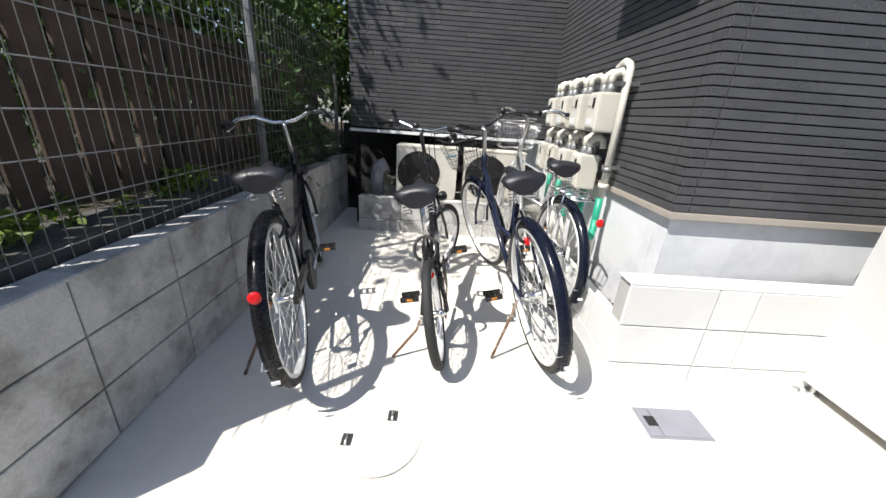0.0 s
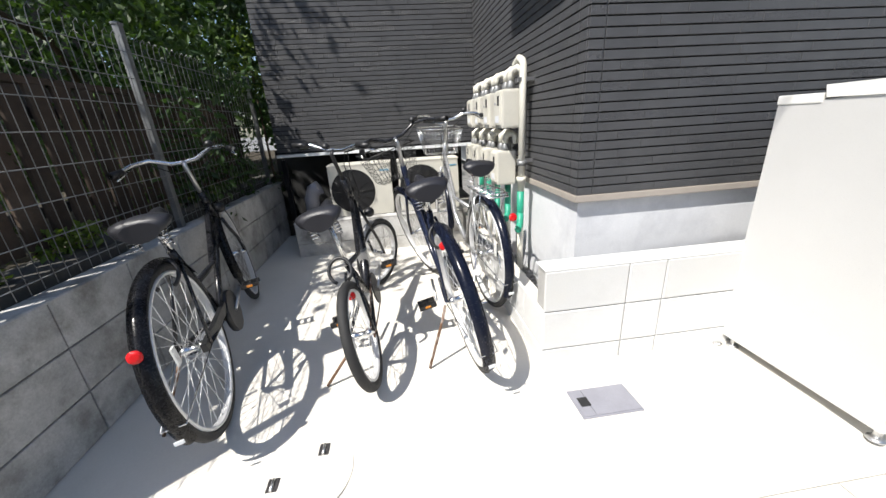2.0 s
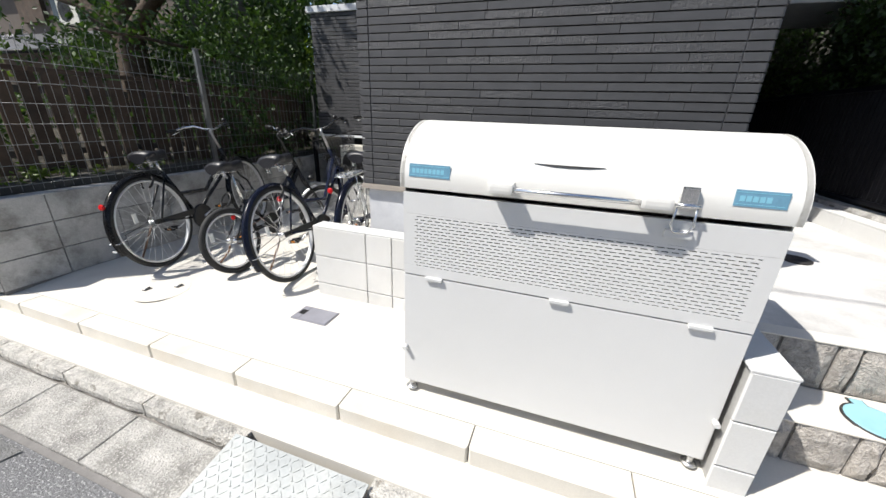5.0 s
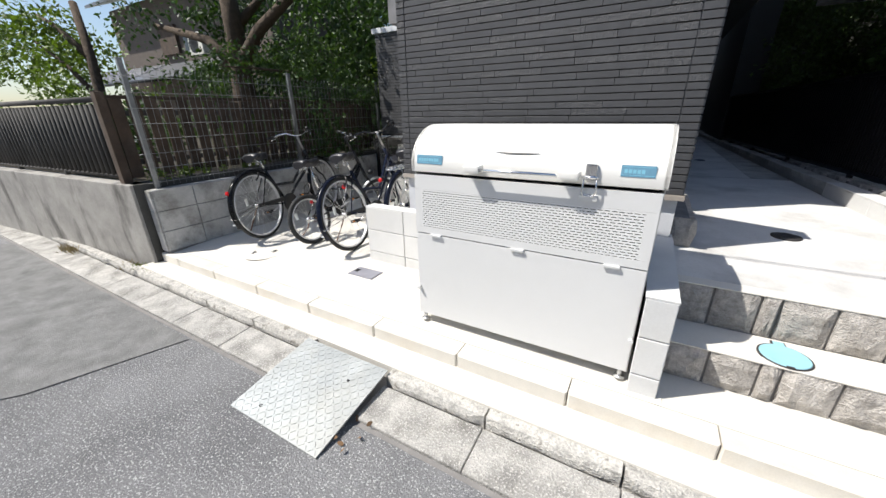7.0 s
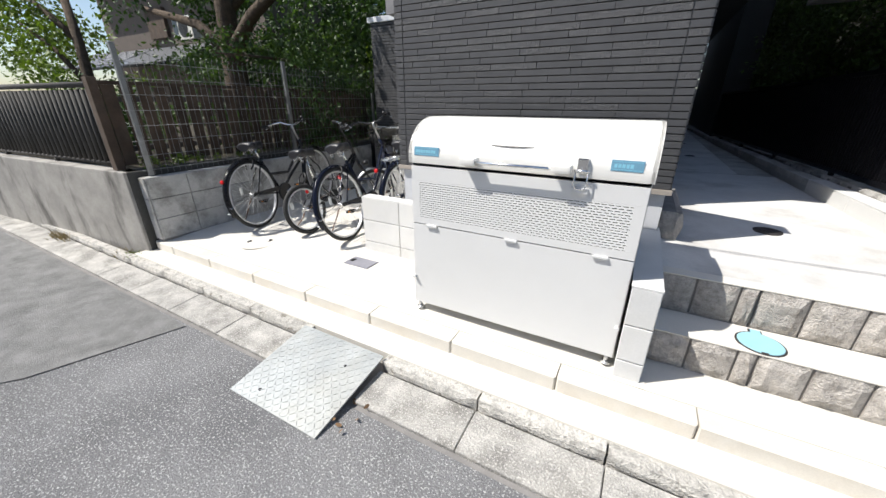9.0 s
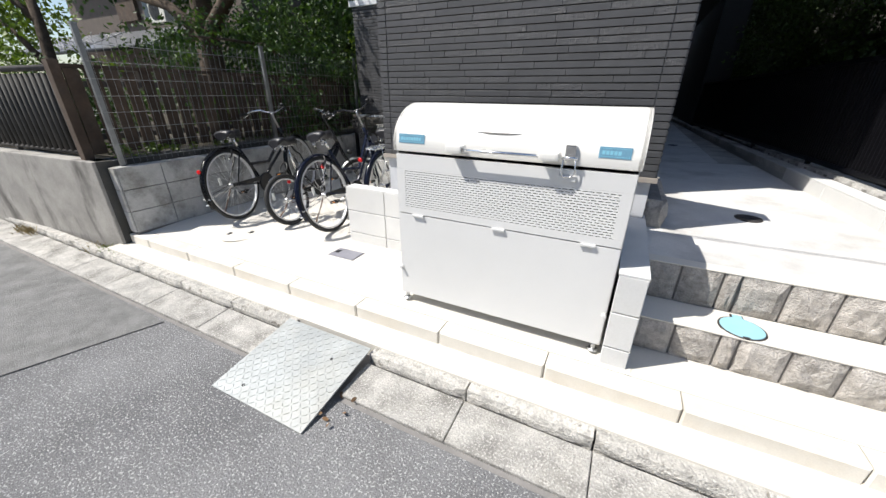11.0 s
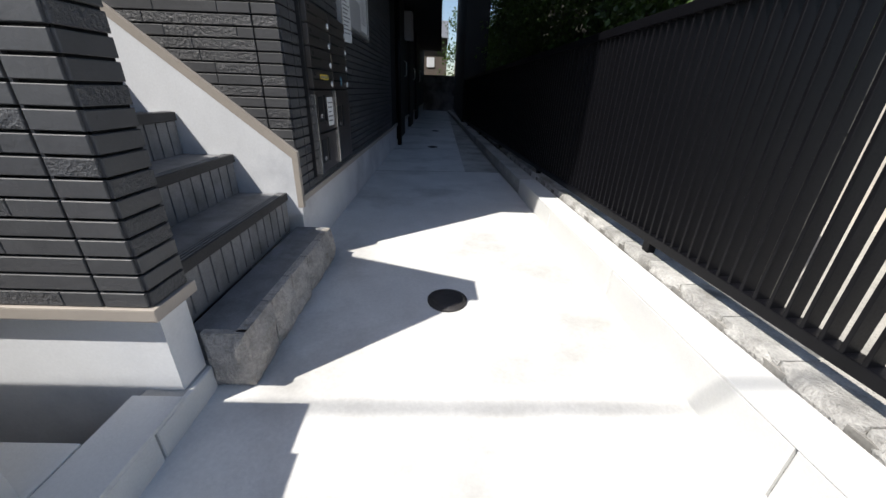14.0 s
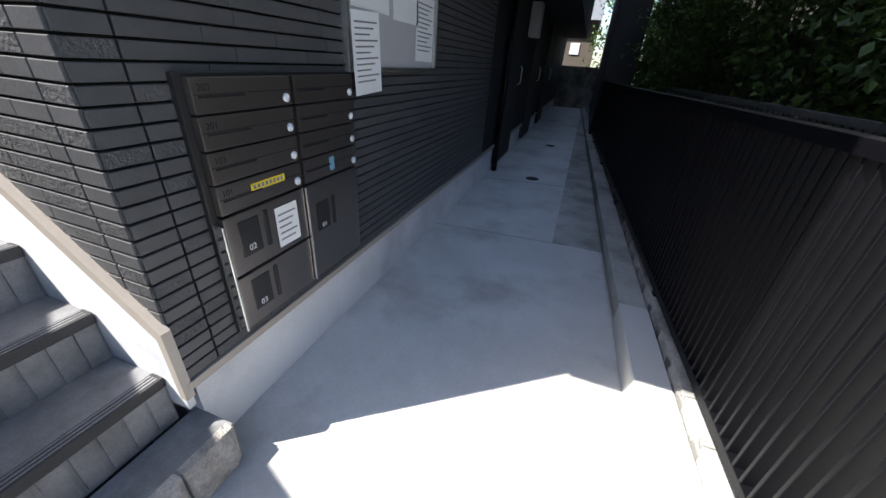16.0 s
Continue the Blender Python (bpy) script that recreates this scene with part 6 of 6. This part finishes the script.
part("shutter_box", box(-1.9, -0.7, -0.12, 0.0, 2.95, 3.9, 0.01), M_WOOD, house)
part("upper_roof", prism([(-0.7, 4.9), (2.5, 6.2), (2.5, 6.3), (-0.7, 5.0)], 10.6, "x"), M_TILE, house).location.x = -5.8
condenser(-10.2, 6.45, 3.08, 0.75, 0.6, "white air-conditioner condenser on the neighbouring house")

# ---- driveway, car and buildings on the right ----
structure("driveway", prism([(5.2, 0.45), (12, 0.45), (12, 9), (6.6, 9), (6.6, 2.6), (5.62, 2.6), (5.22, 0.80)], 0.1, "z"), M_DRIVE, "grey concrete driveway beside the black fence", "pavement").location.z = -0.20
bm = bmesh.new()
add_box(bm, 5.3, 12, 1.95, 1.962, -0.101, -0.0985)
add_box(bm, 7.6, 7.612, 0.5, 9, -0.101, -0.0985)
structure("driveway_joints", bm, M_STAINED, "dark joints in the driveway slabs", "pavement")

car = thing("minivan", 7.25, 0.0, -0.10, -18, "white parked minivan with dark tinted windows", "car")
side = [(0.0, 0.42), (0.05, 0.95), (0.95, 1.05), (1.55, 1.62), (1.8, 1.72), (4.1, 1.70), (4.25, 1.3), (4.3, 0.45), (4.2, 0.28), (0.1, 0.28)]
part("body", prism(side, 1.66, "x", 0.05), M_CAR, car, smooth=True)
for a, c, nm in ((1.32, 2.10, "front_window"), (2.18, 3.05, "side_window"), (3.13, 4.0, "rear_window")):
    w = part(nm, prism([(a - (0.25 if a < 1.5 else 0), 1.08), (c, 1.08), (c, 1.56), (a + 0.16 if a < 1.5 else a, 1.56)], 0.012, "x", 0.003), M_GLASS, car)
    w.location.x = -0.006
for yy in (2.14, 3.09, 1.02):
    part("door_seam", box(-0.003, 0.002, yy - 0.004, yy + 0.004, 0.36, 1.06), M_BLACK, car)
for yy in (1.92, 2.24):
    hd = part("door_handle", tube([(-0.002, yy, 0.955), (-0.03, yy + 0.02, 0.96), (-0.03, yy + 0.15, 0.96), (-0.002, yy + 0.17, 0.955)], 0.012, 8), M_CAR, car)
part("sill", box(-0.012, 0.02, 0.9, 3.4, 0.2, 0.3, 0.01), M_BLACK, car)
part("roof_rail", box(0.06, 0.10, 1.8, 4.0, 1.70, 1.735, 0.01), M_BLACK, car)
for yy in (0.75, 3.55):
    wh = part("wheel", tube(arc((0.10, yy, 0.31), 0.24, 0, 352, 43), 0.085, 10, True), M_RUBBER, car)
    part("wheel_rim", lathe([(0.19, -0.05), (0.2, 0.0), (0.19, 0.05)], Matrix.Translation((0.06, yy, 0.31)) @ pose(0, 0, 0, 0, 90, 0), 24), M_ALU, wh)
    part("wheel_arch", tube(arc((0.0, yy, 0.31), 0.36, 5, 175, 22), 0.02, 6), M_BLACK, car)
part("mirror", box(-0.18, -0.02, 1.25, 1.33, 1.05, 1.2, 0.02), M_CAR, car)

carport = thing("balcony_block", 7.3, 8.4, 2.6, 0, "off-white overhanging balcony of the neighbouring apartment house", "building")
part("slab", box(-2.2, 1.1, -2.4, -0.9, 0.05, 0.36, 0.02), M_WHITEWALL, carport)
part("parapet", box(-2.2, 1.1, -2.4, -2.2, 0.36, 1.6, 0.02), M_PINKBRICK, carport)
part("side_parapet", box(0.9, 1.1, -2.18, -0.9, 0.36, 1.6, 0.02), M_PINKBRICK, carport)
apartments = thing("apartment_house", 8.6, 4.5, -0.1, 0, "pale brick apartment house beyond the driveway", "building")
part("wall", box(0.6, 6.0, 0.0, 9.0, 0.0, 6.0), M_WHITEWALL, apartments)
bm = bmesh.new()
for r in range(42):
    for c in range(26):
        x0 = (c - 0.5 * (r % 2)) * 0.21
        if 0.0 <= x0 < 5.2:
            add_box(bm, 0.62 + x0, 0.62 + x0 + 0.198, -0.012, 0.0, 0.4 + r * 0.068, 0.4 + r * 0.068 + 0.058)
tagged(part("bricks", bm, M_PINKBRICK, apartments), kind="stuff")
aw = part("window", box(1.6, 3.0, -0.06, -0.013, 1.2, 2.3), M_GLASS, apartments)
part("window_frame", box(1.54, 3.06, -0.05, -0.014, 2.3, 2.36), M_ALU, aw)
part("awning", box(0.7, 3.5, -0.9, 0.0, 2.6, 2.72, 0.02), M_WHITEWALL, apartments)

# far end of the lane: other houses
far = thing("far_house", 2.6, 19.0, 0.0, 0, "low brown house beyond the end of the lane", "house")
part("wall", box(-3, 1.75, 0, 3, 0, 3.3), M_HOUSE, far)
part("sign_panel", box(0.85, 1.20, -0.03, -0.001, 2.15, 2.55, 0.004), M_COPING, far, "white panel on the wall")
part("roof", prism([(-0.3, 3.3), (3.3, 3.3), (1.5, 4.2)], 4.9, "x"), M_TILE, far).location.x = -3.1
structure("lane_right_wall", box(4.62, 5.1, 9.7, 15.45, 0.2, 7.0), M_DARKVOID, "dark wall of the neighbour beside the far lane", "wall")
far_bush = thing("far_tree", 4.7, 18.5, 0.0, 0, "green tree beyond the end of the lane", "tree")
part("trunk", tube([(0, 0, -0.2), (0.05, 0, 2.4)], 0.07, 8, False, 0.04), M_BARK, far_bush)
leaf_cloud("crown", lumps(51, 9, 4.5, 5.1, 17.6, 19.2, 1.6, 4.0, 0.35, 0.55), 1.0, 0.12, M_LEAF, far_bush, 51)

# houses across the road, behind the walker
for hx, hw, hh, mt in ((-9, 8, 6.5, M_WHITEWALL), (0.5, 9, 6.0, M_HOUSE), (11, 9, 7.0, M_WHITEWALL)):
    hs = thing("house", hx, -13.5, ROAD - 0.02, 0, "two-storey house across the road", "house", "houses across the road")
    part("wall", box(-hw / 2, hw / 2, -5, 0, 0, hh), mt, hs)
    part("roof", prism([(-5.5, hh), (0.5, hh), (-2.5, hh + 1.6)], hw + 0.6, "x"), M_TILE, hs).location.x = -hw / 2 - 0.3
    for c in range(3):
        for r in range(2):
            wd = part("window", box(-hw / 2 + 0.9 + c * hw / 3.2, -hw / 2 + 2.1 + c * hw / 3.2, 0.001, 0.03, 0.9 + r * 2.8, 2.1 + r * 2.8), M_GLASS, hs)
            part("window_frame", box(-hw / 2 + 0.85 + c * hw / 3.2, -hw / 2 + 2.15 + c * hw / 3.2, 0.001, 0.05, 0.82 + r * 2.8, 0.9 + r * 2.8), M_ALU, wd)
